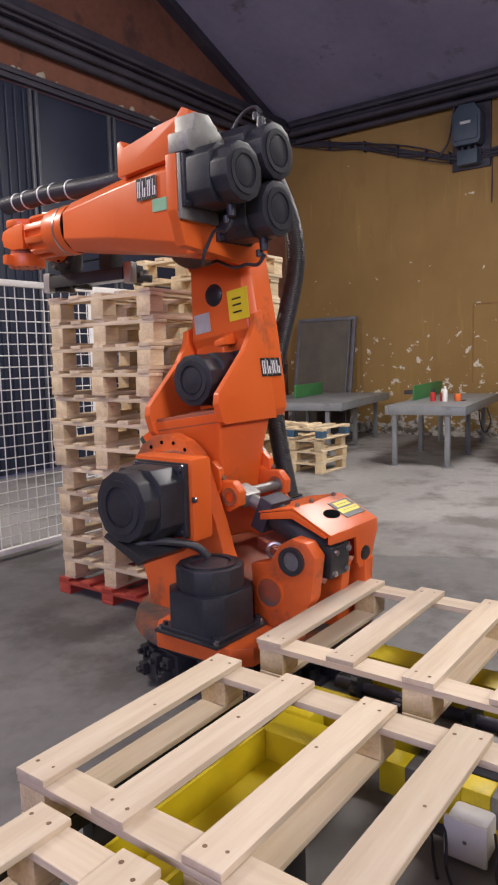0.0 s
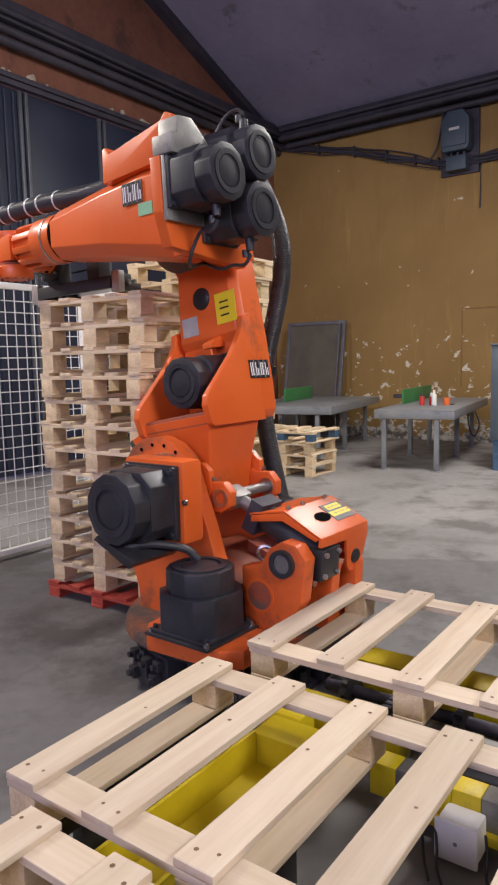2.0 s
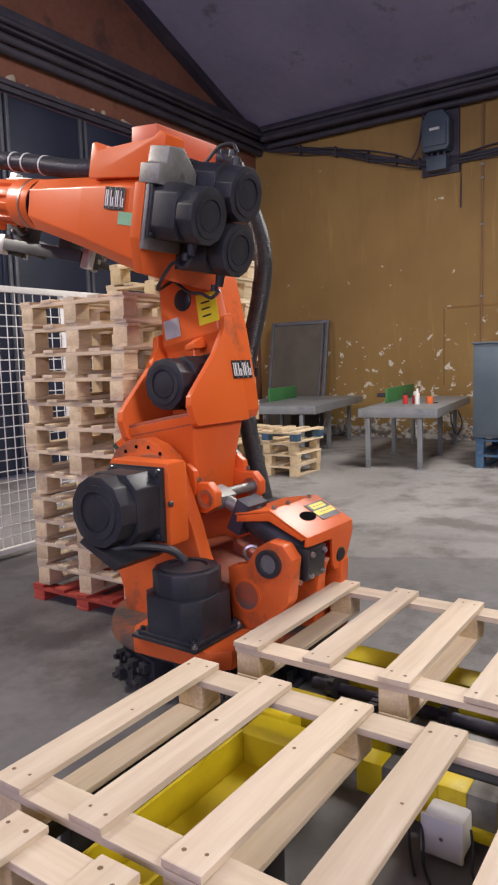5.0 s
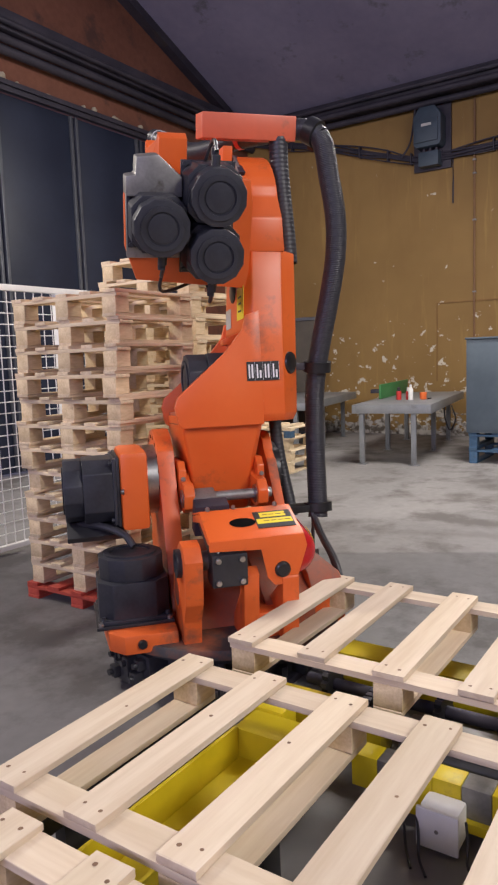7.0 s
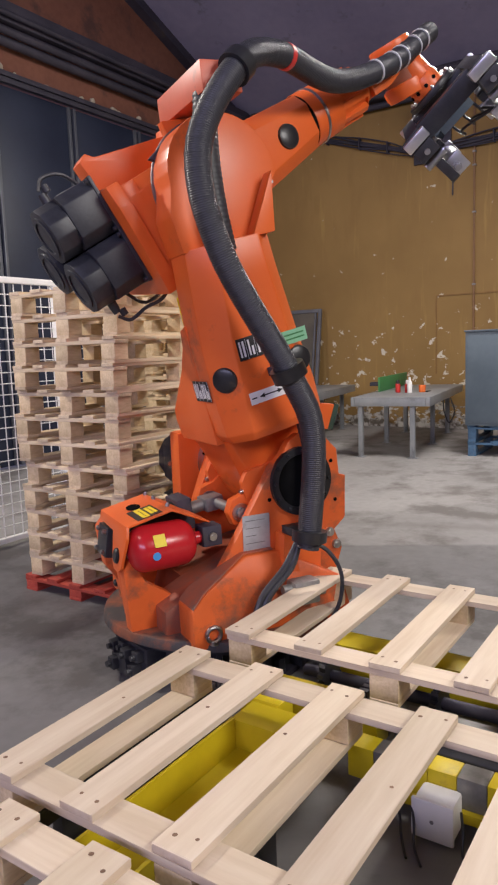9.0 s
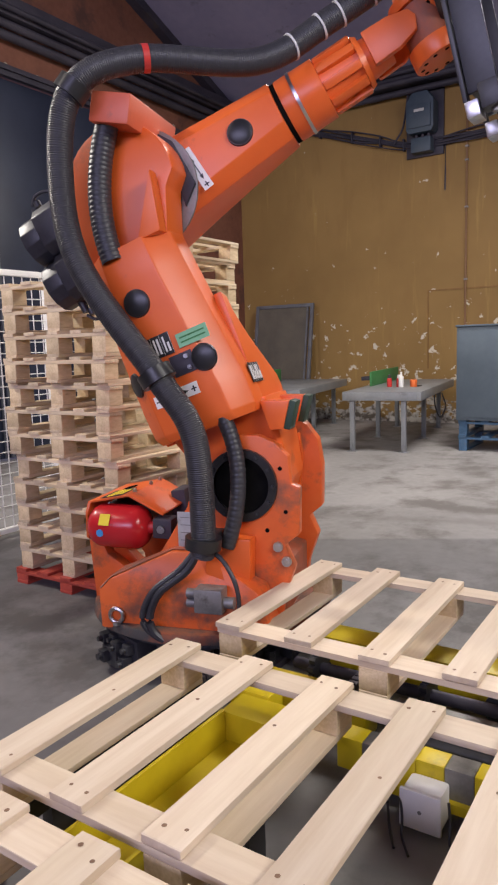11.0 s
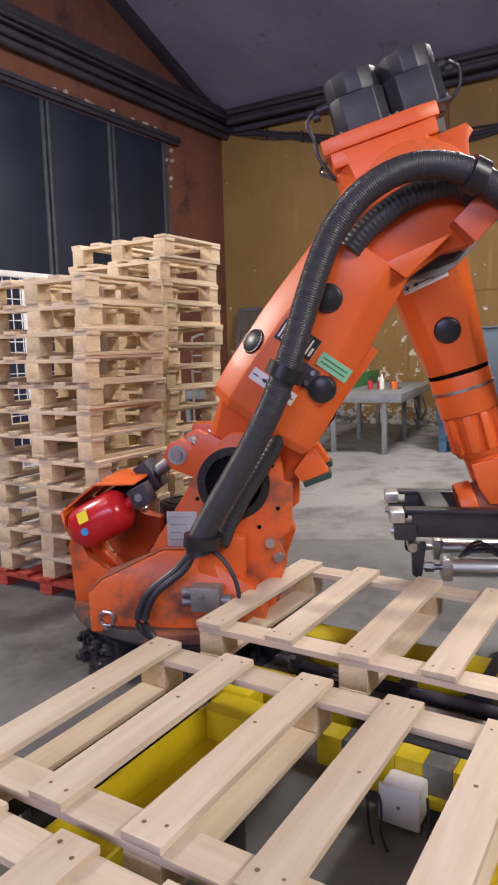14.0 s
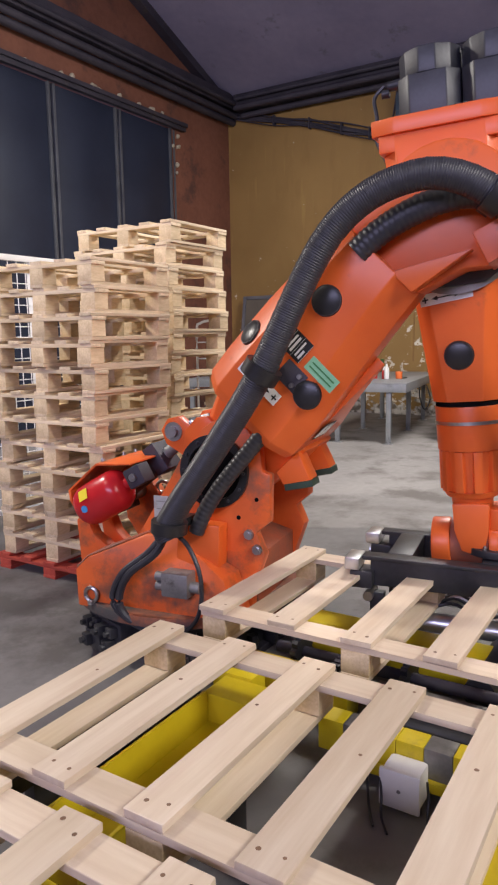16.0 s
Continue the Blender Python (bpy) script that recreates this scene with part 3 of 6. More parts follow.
def pallet(m, label, lx, ly, boards, width, mats, group="", h=(0.020, 0.021, 0.078, 0.018), seed=1, chamfer=False):
    """Deck boards along x, two stringers along y on six blocks, three base boards along x. Origin at the foot, at one corner: x 0..lx, y 0..-ly."""
    deck, strg, blk, base = h
    p = thing("pallet", m, label, "pallet", group)
    pitch = (ly - width) / (boards - 1)
    z = base + blk + strg + deck / 2
    rnd = random.Random(seed)
    e = 0.045
    variants = []
    for q in range(3):
        nails = [(sx * (lx / 2 - e + rnd.uniform(-.012, .012)), sy * width * 0.26 + rnd.uniform(-.006, .006)) for sx in (-1, 1) for sy in (-1, 1)]
        nails += [(rnd.uniform(-.25, .25) * lx, rnd.uniform(-.3, .3) * width) for _ in range(rnd.choice((0, 1, 2)))]
        variants.append(wood_mesh("deck_board", lx, width, deck, mats[0], seed * 7 + q, nails))
    for k in range(boards):
        part("deck_board", variants[(k + seed) % 3], None, p, at=pose(lx / 2 + rnd.uniform(-.004, .004), -width / 2 - k * pitch, z + rnd.uniform(-.001, .001), 0, rnd.uniform(-.25, .25), rnd.uniform(-.5, .5)))
    sm = wood_mesh("stringer", ly, 0.098, strg, mats[0], seed + 50)
    bm_ = wood_mesh("block", 0.098, 0.098, blk, mats[1], seed + 60)
    be = wood_mesh("base_board", lx, 0.095, base, mats[0], seed + 70)
    for x in (0.052, lx - 0.052):
        part("stringer", sm, None, p, at=pose(x, -ly / 2, base + blk + strg / 2, 0, 0, 90))
        for y in (-0.055, -ly / 2, -ly + 0.055):
            part("block", bm_, None, p, at=pose(x, y, base + blk / 2, 0, 0, 0))
    for y in (-0.055, -ly / 2, -ly + 0.055):
        part("base_board", be, None, p, at=pose(lx / 2, y, base / 2))
    return p


# the three pallets on the infeed; deck tops at z = 0.40
PH = 0.020 + 0.021 + 0.078 + 0.018
NEW = (WOOD, ENDGRAIN)
pallet(pose(0.0, 0.0, 0.40 - PH), "new pine pallet with five deck boards on the conveyor", 0.80, 1.20, 5, 0.105, NEW, "pallets on the conveyor", seed=3)
pallet(pose(0.98, -0.035, 0.40 - PH), "new pine pallet with five deck boards next to the robot", 0.82, 1.20, 5, 0.105, NEW, "pallets on the conveyor", seed=5)
pallet(pose(-0.85, -0.165, 0.40 - PH), "new pine pallet at the near end of the conveyor", 0.80, 1.20, 5, 0.105, NEW, "pallets on the conveyor", seed=8)


def stacks():
    OLD = (WOODOLD, ENDGRAIN)
    rnd = random.Random(11)
    hh = (0.018, 0.019, 0.084, 0.018)
    # left stack on a red pallet
    red = pallet(pose(1.68, 1.98, 0.0), "red painted wooden pallet under a pallet stack", 0.62, 0.86, 5, 0.09, (REDWOOD, REDWOOD), "pallet stack by the fence", (0.018, 0.019, 0.04, 0.018), seed=20)
    protos = [pallet(pose(1.70, 1.95, 0.095), "plain pine half pallet in a tall stack", 0.62, 0.82, 5, 0.085, OLD, "pallet stack by the fence", hh, seed=21)]
    for k in range(1, 12):
        copy_thing(protos[0], pose(1.70 + rnd.uniform(-.018, .018) - 0.002 * k, 1.95 + rnd.uniform(-.02, .02) - 0.003 * k, 0.095 + k * 0.139, 0, 0, rnd.uniform(-1.2, 1.2)))
    # right stack, taller
    for k in range(15):
        c = copy_thing(protos[0], pose(2.62 + rnd.uniform(-.018, .018), 2.16 + rnd.uniform(-.02, .02), k * 0.139, 0, 0, rnd.uniform(-1.2, 1.2)))
        tagged(c, "plain pine half pallet in the tallest stack", group="tall pallet stack")
    # low stack by the tables
    for k in range(3):
        c = copy_thing(protos[0], pose(6.10 + rnd.uniform(-.02, .02), 3.55 + rnd.uniform(-.02, .02), k * 0.139, 0, 0, rnd.uniform(-1.5, 1.5)))
        tagged(c, "pine half pallet in a low stack by the tables", group="low pallet stack")
    pallet(pose(6.06, 3.58, 3 * 0.139), "worn pallet with blue blocks on a low stack", 0.66, 0.90, 5, 0.1, (WOODOLD, BLUEWOOD), "low pallet stack", hh, seed=31)
    bm = B()
    box(bm, -0.35, 0.35, -0.05, 0.05, 0, 0.03, 0.003)
    solid("loose_board", bm, WOODOLD, "loose pine board on the low pallet stack", "board", at=pose(6.30, 3.20, 3 * 0.139 + 0.1405, 0, 0, 62))


stacks()


# ---- the robot: poses of its joints over the clip ----
ROBOT_AT = (1.626, 0.456, 0.0)
A2_X, A2_Z, LINK = 0.257, 0.808, 1.307
# pivot of the balancer on the column, and its rod pin on the link arm (x, z)
BAL, EAR = (-0.451, 0.595), (-0.272, -0.067)
# seconds, turn of the column, lean of the link arm, pitch of the forearm on the arm, bend of the wrist, in degrees
JOINTS = [
    (0.0, 88.10, 8.39, -8.23, 2), (0.5, 86.60, 9.68, -7.70, 2), (1.0, 86.59, 9.85, -7.68, 2),
    (1.5, 86.55, 9.94, -7.68, 2), (2.0, 87.96, 9.94, -7.61, 2), (2.5, 91.99, 10.24, -7.31, 2),
    (3.0, 93.94, 10.63, -7.31, 2), (3.5, 93.42, 10.47, -9.49, 2), (4.0, 91.83, 10.42, -15.22, 3),
    (4.5, 90.20, 10.35, -19.60, 4), (5.0, 88.60, 10.20, -22.80, 9), (5.5, 85.20, 9.70, -24.60, 16),
    (6.0, 78.40, 8.50, -25.20, 28), (6.5, 67.48, 6.56, -25.10, 42), (7.0, 48.60, 3.17, -23.77, 54),
    (7.5, 30.60, -1.96, -20.20, 63), (8.0, 11.66, -5.44, -19.09, 68), (8.5, -8.94, -10.09, -16.58, 70),
    (9.0, -29.14, -14.01, -17.08, 69), (9.5, -48.30, -16.60, -16.60, 62), (10.0, -61.80, -18.40, -14.40, 47),
    (10.5, -69.80, -19.50, -10.80, 29), (11.0, -73.00, -19.90, -6.20, 13), (11.5, -72.58, -19.55, -0.32, 2),
    (12.0, -65.93, -15.66, 17.55, 32), (12.5, -60.34, -10.14, 30.19, 59), (13.0, -60.75, 1.18, 32.61, 58),
    (13.5, -63.66, 17.42, 34.78, 38), (14.0, -65.99, 35.30, 38.31, 17), (14.5, -68.43, 44.35, 41.27, 8),
    (15.0, -70.67, 44.42, 41.36, 7), (15.5, -76.72, 44.16, 42.28, 5), (16.0, -80.44, 44.08, 42.16, 4),
]


REST = math.degrees(math.atan2(A2_Z + EAR[1] - BAL[1], A2_X + EAR[0] - BAL[0]))


def joints_at(t):
    """The four joint angles at t, on a smooth curve through the table."""
    i = max(k for k in range(len(JOINTS) - 1) if JOINTS[k][0] <= t + 1e-6)
    a, b = JOINTS[i], JOINTS[i + 1]
    p, q = JOINTS[max(i - 1, 0)], JOINTS[min(i + 2, len(JOINTS) - 1)]
    h = b[0] - a[0]
    s = (t - a[0]) / h
    out = []
    for j in range(1, 5):
        da = (b[j] - p[j]) / (b[0] - p[0]) * h
        db = (q[j] - a[j]) / (q[0] - a[0]) * h
        out.append((2 * s ** 3 - 3 * s * s + 1) * a[j] + (s ** 3 - 2 * s * s + s) * da + (-2 * s ** 3 + 3 * s * s) * b[j] + (s ** 3 - s * s) * db)
    return out


def blend(t, table):
    """Smooth steps through a short table of times and values."""
    for (t0, v0), (t1, v1) in zip(table, table[1:]):
        if t <= t1:
            s = (t - t0) / (t1 - t0)
            return v0 + (v1 - v0) * s * s * (3 - 2 * s)
    return table[-1][1]


def frames_at(t):
    """Column, link arm, forearm, wrist, hose carrier and tool, in the robot's space."""
    a1, a2, a3, a5 = joints_at(t)
    col = pose(0, 0, 0, 0, 0, a1)
    link = col @ pose(A2_X, 0, A2_Z, 0, a2, 0)
    fore = link @ pose(0, 0, LINK, 0, a3, 0)
    yaw = blend(t, ((0, -88), (4.5, -88), (7.5, -55), (9.2, -42), (11.3, -12), (12.2, 0), (16, 0)))
    spin = blend(t, ((0, -90), (9.2, -90), (11.2, 0), (16, 0)))
    up = blend(t, ((0, 0.0), (7, 0.0), (8.2, 0.08), (9, 0.08), (11.5, 0.10), (12.4, 0.155), (13.5, 0.11), (16, 0.10)))
    reach = blend(t, ((0, 0.24), (4.5, 0.24), (8, 0.27), (9.5, 0.27), (12, 0), (16, 0)))
    pivot = blend(t, ((0, 1.17), (4.5, 1.17), (8, 1.34), (9.5, 1.34), (11.5, 1.28), (12.5, 1.28), (13.5, 1.25), (16, 1.24)))
    hub = fore @ pose(pivot, 0.015, 0.0)
    wrist = fore @ pose(pivot, 0.015, up, 0, 0, yaw) @ pose(0, 0, 0, 0, a5, 0) @ pose(reach, 0, 0)
    tool = wrist @ pose(0, 0, 0, spin, 0, 0)
    carrier = fore @ pose(blend(t, ((0, -0.04), (7, -0.04), (9, 0.054), (12.5, 0.12), (16, 0.12))), 0,
                          blend(t, ((0, 0.44), (7, 0.44), (9, 0.391), (12.5, 0.262), (16, 0.28))), 0,
                          blend(t, ((0, 7), (7, 7), (9, 25.6), (12.5, 44), (14.6, 66), (16, 66))), 0)
    # the balancer swings about its pivot after the pin on the arm
    ear = pose(A2_X, 0, A2_Z, 0, a2, 0) @ Vector((EAR[0], 0, EAR[1]))
    rise = math.degrees(math.atan2(ear.z - BAL[1], ear.x - BAL[0])) - REST
    bal = col @ pose(BAL[0], 0, BAL[1], 0, -rise, 0)
    rod = col @ pose(ear.x, 0, ear.z, 0, -rise - REST, 0)
    return col, link, fore, wrist, carrier, tool, hub, bal, rod


robot = thing("industrial_robot", pose(*ROBOT_AT), "orange six-axis industrial robot with black motors and hoses", "robot")
MOVING = {}


def octa(r, cut=0.30):
    c = r * cut * 2
    k = r - c * 0.9
    return [(r, k), (k, r), (-k, r), (-r, k), (-r, -k), (-k, -r), (k, -r), (r, -k)]


def motor(parent, at, r, length, label="black servo motor with a round end cap", head=1.0):
    """A servo motor along +z of the pose at: flange, squarish body, eight-sided head, fan cap, plug."""
    def M(name, bm, mat, lab=""):
        return part(name, bm, mat, parent_ob, lab) if parent_ob is not parent else part(name, bm, mat, parent, lab, at)
    bm = B()
    prism(bm, [(u * 1.02, v * 1.02) for u, v in octa(r, 0.22)], 0.012, length * 0.62, "xy", 0.006)
    box(bm, -r * 1.05, r * 1.05, -r * 1.05, r * 1.05, 0.0, 0.016, 0.003)
    for su in (-1, 1):
        for sv in (-1, 1):
            tube(bm, (su * r * 0.92, sv * r * 0.92, 0.0), (su * r * 0.92, sv * r * 0.92, 0.03), 0.010, seg=8)
    body = part("motor", bm, BLACK, parent, label, at)
    parent_ob = body
    bm = B()
    rh = r * head
    prism(bm, [(rh * 1.04 * math.cos(math.pi * (k + 0.5) / 6), rh * 1.04 * math.sin(math.pi * (k + 0.5) / 6)) for k in range(12)], length * 0.62, length * 0.97, "xy", 0.006)
    ring(bm, (0, 0, length * 0.965), (0, 0, length), r * 0.78, r * 0.60, 28)
    tube(bm, (0, 0, length * 0.95), (0, 0, length * 0.985), r * 0.56, r * 0.52, seg=28, bevel=0.004)
        # the head's pieces join the motor's mesh
    me = body.data
    bm2 = B()
    bm2.from_mesh(me)
    tmp = bpy.data.meshes.new("tmp")
    bm.to_mesh(tmp)
    bm.free()
    bm2.from_mesh(tmp)
    bpy.data.meshes.remove(tmp)
    for f in bm2.faces:
        f.smooth = True
    for e in bm2.edges:
        e.smooth = len(e.link_faces) == 2 and e.calc_face_angle(0) < radians(30)
    bm2.to_mesh(me)
    bm2.free()
    return body


def logo_plate(parent, m, w, h):
    """A black four-field plate with pale plain shapes, drawn flat in xz facing -y of m."""
    bm = B()
    box(bm, -w / 2, w / 2, -0.002, 0.0, -h / 2, h / 2)
    part("badge", bm, LABELBLACK, parent, "black badge with four pale marks", m)
    for k in range(4):
        bm = B()
        x = -w / 2 + (k + 0.5) * w / 4
        box(bm, x - w * 0.075, x - w * 0.030, -0.0035, -0.0021, -h * 0.36, h * 0.36)
        box(bm, x + w * 0.015, x + w * 0.070, -0.0035, -0.0021, -h * 0.36, h * 0.05 if k % 2 else h * 0.36)
        box(bm, x + w * 0.118, x + w * 0.123, -0.0033, -0.0021, -h * 0.48, h * 0.48)
        part("badge_mark", bm, LABELWHITE, parent, "", m)


def arrow_label(parent, m, w, h, vertical=False):
    bm = B()
    box(bm, -w / 2, w / 2, -0.002, 0, -h / 2, h / 2)
    part("direction_label", bm, LABELWHITE, parent, "white label with a black double arrow, plus and minus", m)
    bm = B()
    s = h * 0.16
    box(bm, -w * 0.18, w * 0.18, -0.0033, -0.0021, -s * 0.3, s * 0.3)
    for d in (-1, 1):
        prism(bm, [(d * w * 0.16, s * 1.2), (d * w * 0.28, 0), (d * w * 0.16, -s * 1.2)], -0.0033, -0.0021, "xz")
    box(bm, -w * 0.46, -w * 0.34, -0.0033, -0.0021, -s * 0.35, s * 0.35)
    box(bm, w * 0.34, w * 0.46, -0.0033, -0.0021, -s * 0.35, s * 0.35)
    box(bm, w * 0.40 - s * 0.35, w * 0.40 + s * 0.35, -0.0034, -0.0020, -w * 0.06, w * 0.06)
    part("arrow", bm, LABELBLACK, parent, "", m)


def cap(parent, m, r):
    """A domed black plug facing -y of m."""
    bm = B()
    tube(bm, (0, 0.004, 0), (0, -0.006, 0), r, r * 0.93, seg=28)
    tube(bm, (0, -0.005, 0), (0, -0.011, 0), r * 0.92, r * 0.70, seg=28)
    part("cap", bm, CAPMAT, parent, "domed black plastic plug", m)


def bolts(parent, pts, r=0.014, axis=(0, -1, 0), mat=None):
    for p in pts:
        bm = B()
        a = Vector(p)
        d = Vector(axis)
        tube(bm, a, a + d * 0.012, r, r * 0.95, seg=12)
        tube(bm, a + d * 0.010, a + d * 0.016, r * 0.55, seg=6)
        part("bolt", bm, mat or STEEL, parent)


def eyebolt(parent, x, y, z, heading=0):
    bm = B()
    r, q = 0.030, 0.009
    pts = [Vector((r * math.cos(2 * math.pi * k / 20), 0, r * math.sin(2 * math.pi * k / 20) + 0.042)) for k in range(21)]
    sweep(bm, pts, q, 8)
    tube(bm, (0, 0, 0), (0, 0, 0.016), 0.018, seg=14)
    part("eyebolt", bm, STEEL, parent, "steel lifting eyebolt", pose(x, y, z, 0, 0, heading))


# fixed foot
def robot_foot():
    bm = B()
    tube(bm, (0, 0, 0.03), (0, 0, 0.192), 0.43, 0.44, 40)
    for k in range(16):
        a = 2 * math.pi * k / 16
        tube(bm, (0.45 * math.cos(a), 0.45 * math.sin(a), 0.03), (0.45 * math.cos(a), 0.45 * math.sin(a), 0.085), 0.026, seg=6)
        box(bm, 0.40, 0.50, -0.012, 0.012, 0.03, 0.17, 0.004, Matrix.Rotation(a + 0.2, 4, "Z"))
    tube(bm, (0, 0, 0.160), (0, 0, 0.192), 0.505, 0.51, 40)
    foot = part("foot", bm, BLACKSTEEL, robot, "black ribbed cast foot bolted to the floor")
    bm = B()
    prism(bm, [(0.49 * math.cos(math.pi * (k + 0.5) / 4), 0.49 * math.sin(math.pi * (k + 0.5) / 4)) for k in range(8)], 0.0, 0.03, "xy", 0.004)
    part("floor_plate", bm, DARKSTEEL, foot)
    # plug panel and cable glands on the rear of the foot
    bm = B()
    box(bm, 0.44, 0.56, -0.13, 0.13, 0.05, 0.16, 0.006)
    box(bm, 0.52, 0.60, -0.10, 0.02, 0.02, 0.10, 0.006)
    turn = Matrix.Rotation(radians(164), 4, "Z")
    panel = part("plug_panel", bm, BLACKSTEEL, foot, "", turn @ Matrix.Translation((-0.05, 0, 0)))
    for y, z, x1, h in ((-0.10, 0.125, 0.60, 0.022), (-0.045, 0.130, 0.585, 0.020), (0.015, 0.120, 0.61, 0.024), (0.085, 0.125, 0.595, 0.022), (-0.06, 0.065, 0.63, 0.026), (0.06, 0.060, 0.605, 0.026)):
        bm = B()
        box(bm, 0.52, x1, y - 0.022, y + 0.022, z - h, z + h, 0.005)
        tube(bm, (x1 - 0.005, y, z), (x1 + 0.018, y, z), h * 0.6, h * 0.55, 10)
        part("plug", bm, BLACKSTEEL, panel)


robot_foot()


# column, x forward, y to its left
SIDE = [(0.17, 0.93), (0.20, 0.98), (0.25, 1.015), (0.33, 1.015), (0.40, 0.985), (0.455, 0.93), (0.465, 0.815), (0.50, 0.805), (0.495, 0.61), (0.435, 0.56),
        (0.475, 0.47), (0.425, 0.33), (0.41, 0.205), (-0.24, 0.205), (-0.22, 0.36), (-0.13, 0.49), (-0.045, 0.62), (0.05, 0.77), (0.115, 0.88)]


LEFT = [(0.05, 0.86), (0.085, 0.97), (0.16, 1.03), (0.25, 1.06), (0.35, 1.045), (0.43, 1.0), (0.48, 0.93), (0.50, 0.805), (0.495, 0.61), (0.435, 0.56),
        (0.475, 0.47), (0.425, 0.33), (0.41, 0.205), (-0.20, 0.205), (-0.13, 0.40), (-0.06, 0.55), (-0.02, 0.68)]


def column():
    bm = B()
    prism(bm, SIDE, -0.315, -0.265, "xz", 0.008)
    prism(bm, LEFT, 0.195, 0.275, "xz", 0.008)
    # cross body between the cheeks
    col = part("column", bm, WORN, robot, "orange turning column with two cheek plates")
    bm = B()
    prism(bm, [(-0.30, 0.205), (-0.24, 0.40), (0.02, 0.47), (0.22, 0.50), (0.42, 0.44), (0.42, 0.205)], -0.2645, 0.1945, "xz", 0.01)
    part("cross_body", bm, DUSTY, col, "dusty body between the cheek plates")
    MOVING[col] = 0
    bm = B()
    tube(bm, (0, 0, 0.195), (0, 0, 0.235), 0.560, 0.550, 56, bevel=0.006)
    part("turntable", bm, GRIME, col, "grimy dark turntable disc with worn orange paint")
    bm = B()
    prism(bm, [(-0.34, 0.206), (-0.345, 0.37), (-0.29, 0.425), (-0.05, 0.525), (0.10, 0.525), (0.36, 0.40), (0.42, 0.206)], lambda u, v: -0.475 + max(0, v - 0.42) * 1.1, -0.316, "xz", 0.01)
    part("side_housing", bm, WORN, col)
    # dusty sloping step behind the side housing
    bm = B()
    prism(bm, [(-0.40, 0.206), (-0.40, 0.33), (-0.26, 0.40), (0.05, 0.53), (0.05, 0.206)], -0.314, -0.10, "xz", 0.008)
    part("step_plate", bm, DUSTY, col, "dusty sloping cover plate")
    # rear carrier below the balancer
    bm = B()
    prism(bm, [(-0.51, 0.206), (-0.53, 0.50), (-0.49, 0.56), (-0.44, 0.44), (-0.32, 0.36), (-0.28, 0.206)], -0.20, -0.13, "xz", 0.006)
    prism(bm, [(-0.47, 0.206), (-0.51, 0.52), (-0.47, 0.55), (-0.42, 0.42), (-0.30, 0.30), (-0.28, 0.206)], -0.04, 0.025, "xz", 0.006)
    box(bm, -0.46, -0.30, -0.135, -0.035, 0.206, 0.34, 0.006)
    part("rear_carrier", bm, WORN, col)
    # rear left bearing bracket with a bore and a pin
    bm = B()
    prism(bm, [(-0.22, 0.206), (-0.20, 0.53), (-0.30, 0.555), (-0.35, 0.63), (-0.41, 0.665), (-0.48, 0.655), (-0.525, 0.60), (-0.50, 0.42), (-0.44, 0.33), (-0.42, 0.206)], 0.19, 0.265, "xz", 0.008)
    br = part("bearing_bracket", bm, WORN, col)
    bm = B()
    ring(bm, (-0.295, 0.268, 0.42), (-0.295, 0.255, 0.42), 0.072, 0.060)
    part("bore_rim", bm, ORANGE, col)
    bm = B()
    tube(bm, (-0.295, 0.2665, 0.42), (-0.295, 0.26, 0.42), 0.062, seg=28)
    part("bore", bm, DUSTY, col, "dusty round bore")
    bm = B()
    ring(bm, (-0.416, 0.285, 0.575), (-0.416, 0.26, 0.575), 0.058, 0.040)
    part("pin_ring", bm, BLACKSTEEL, col)
    bm = B()
    tube(bm, (-0.416, 0.272, 0.575), (-0.416, 0.10, 0.575), 0.040, seg=24)
    part("pivot_pin", bm, CAST, col, "worn grey pivot pin")
    eyebolt(col, -0.30, 0.225, 0.55, 30)
    eyebolt(col, -0.262, -0.485, 0.228, 0)
    # first axis drive
    bm = B()
    prism(bm, [(-0.39, 0.28), (-0.39, 0.50), (-0.32, 0.56), (0.06, 0.58), (0.13, 0.50), (0.16, 0.28)], 0.206, 0.285, "xy", 0.010)
    part("drive_mount", bm, WORN, col)
    cap(col, pose(-0.392, 0.43, 0.247, 0, 0, -90), 0.020)
    bm = B()
    box(bm, -0.295, 0.045, 0.282, 0.605, 0.286, 0.300, 0.004)
    part("drive_flange", bm, BLACKSTEEL, col)
    bolts(col, [(-0.275, 0.30, 0.300), (0.025, 0.30, 0.300), (-0.275, 0.585, 0.300), (0.025, 0.585, 0.300)], 0.012, (0, 0, 1))
    motor(col, pose(-0.125, 0.440, 0.30), 0.146, 0.272, head=0.93)
    # second axis drive on the left cheek
    bm = B()
    tube(bm, (A2_X - 0.05, 0.276, 0.825), (A2_X - 0.05, 0.333, 0.825), 0.165, seg=40)
    part("reducer", bm, STEEL, col, "bare steel reducer ring")
    bm = B()
    box(bm, -0.060, 0.285, 0.334, 0.458, 0.640, 0.990, 0.022)
    part("gearbox", bm, ORANGE, col)
    bm = B()
    box(bm, -0.042, 0.265, 0.459, 0.474, 0.658, 0.972, 0.006)
    part("gearbox_flange", bm, BLACKSTEEL, col)
    bolts(col, [(-0.062, 0.445, 0.82), (-0.025, 0.475, 0.675), (-0.025, 0.475, 0.955), (0.248, 0.475, 0.955), (0.248, 0.475, 0.675)], 0.013, (0, 1, 0))
    motor(col, pose(0.105, 0.474, 0.816, -90, 0, 0), 0.140, 0.235)
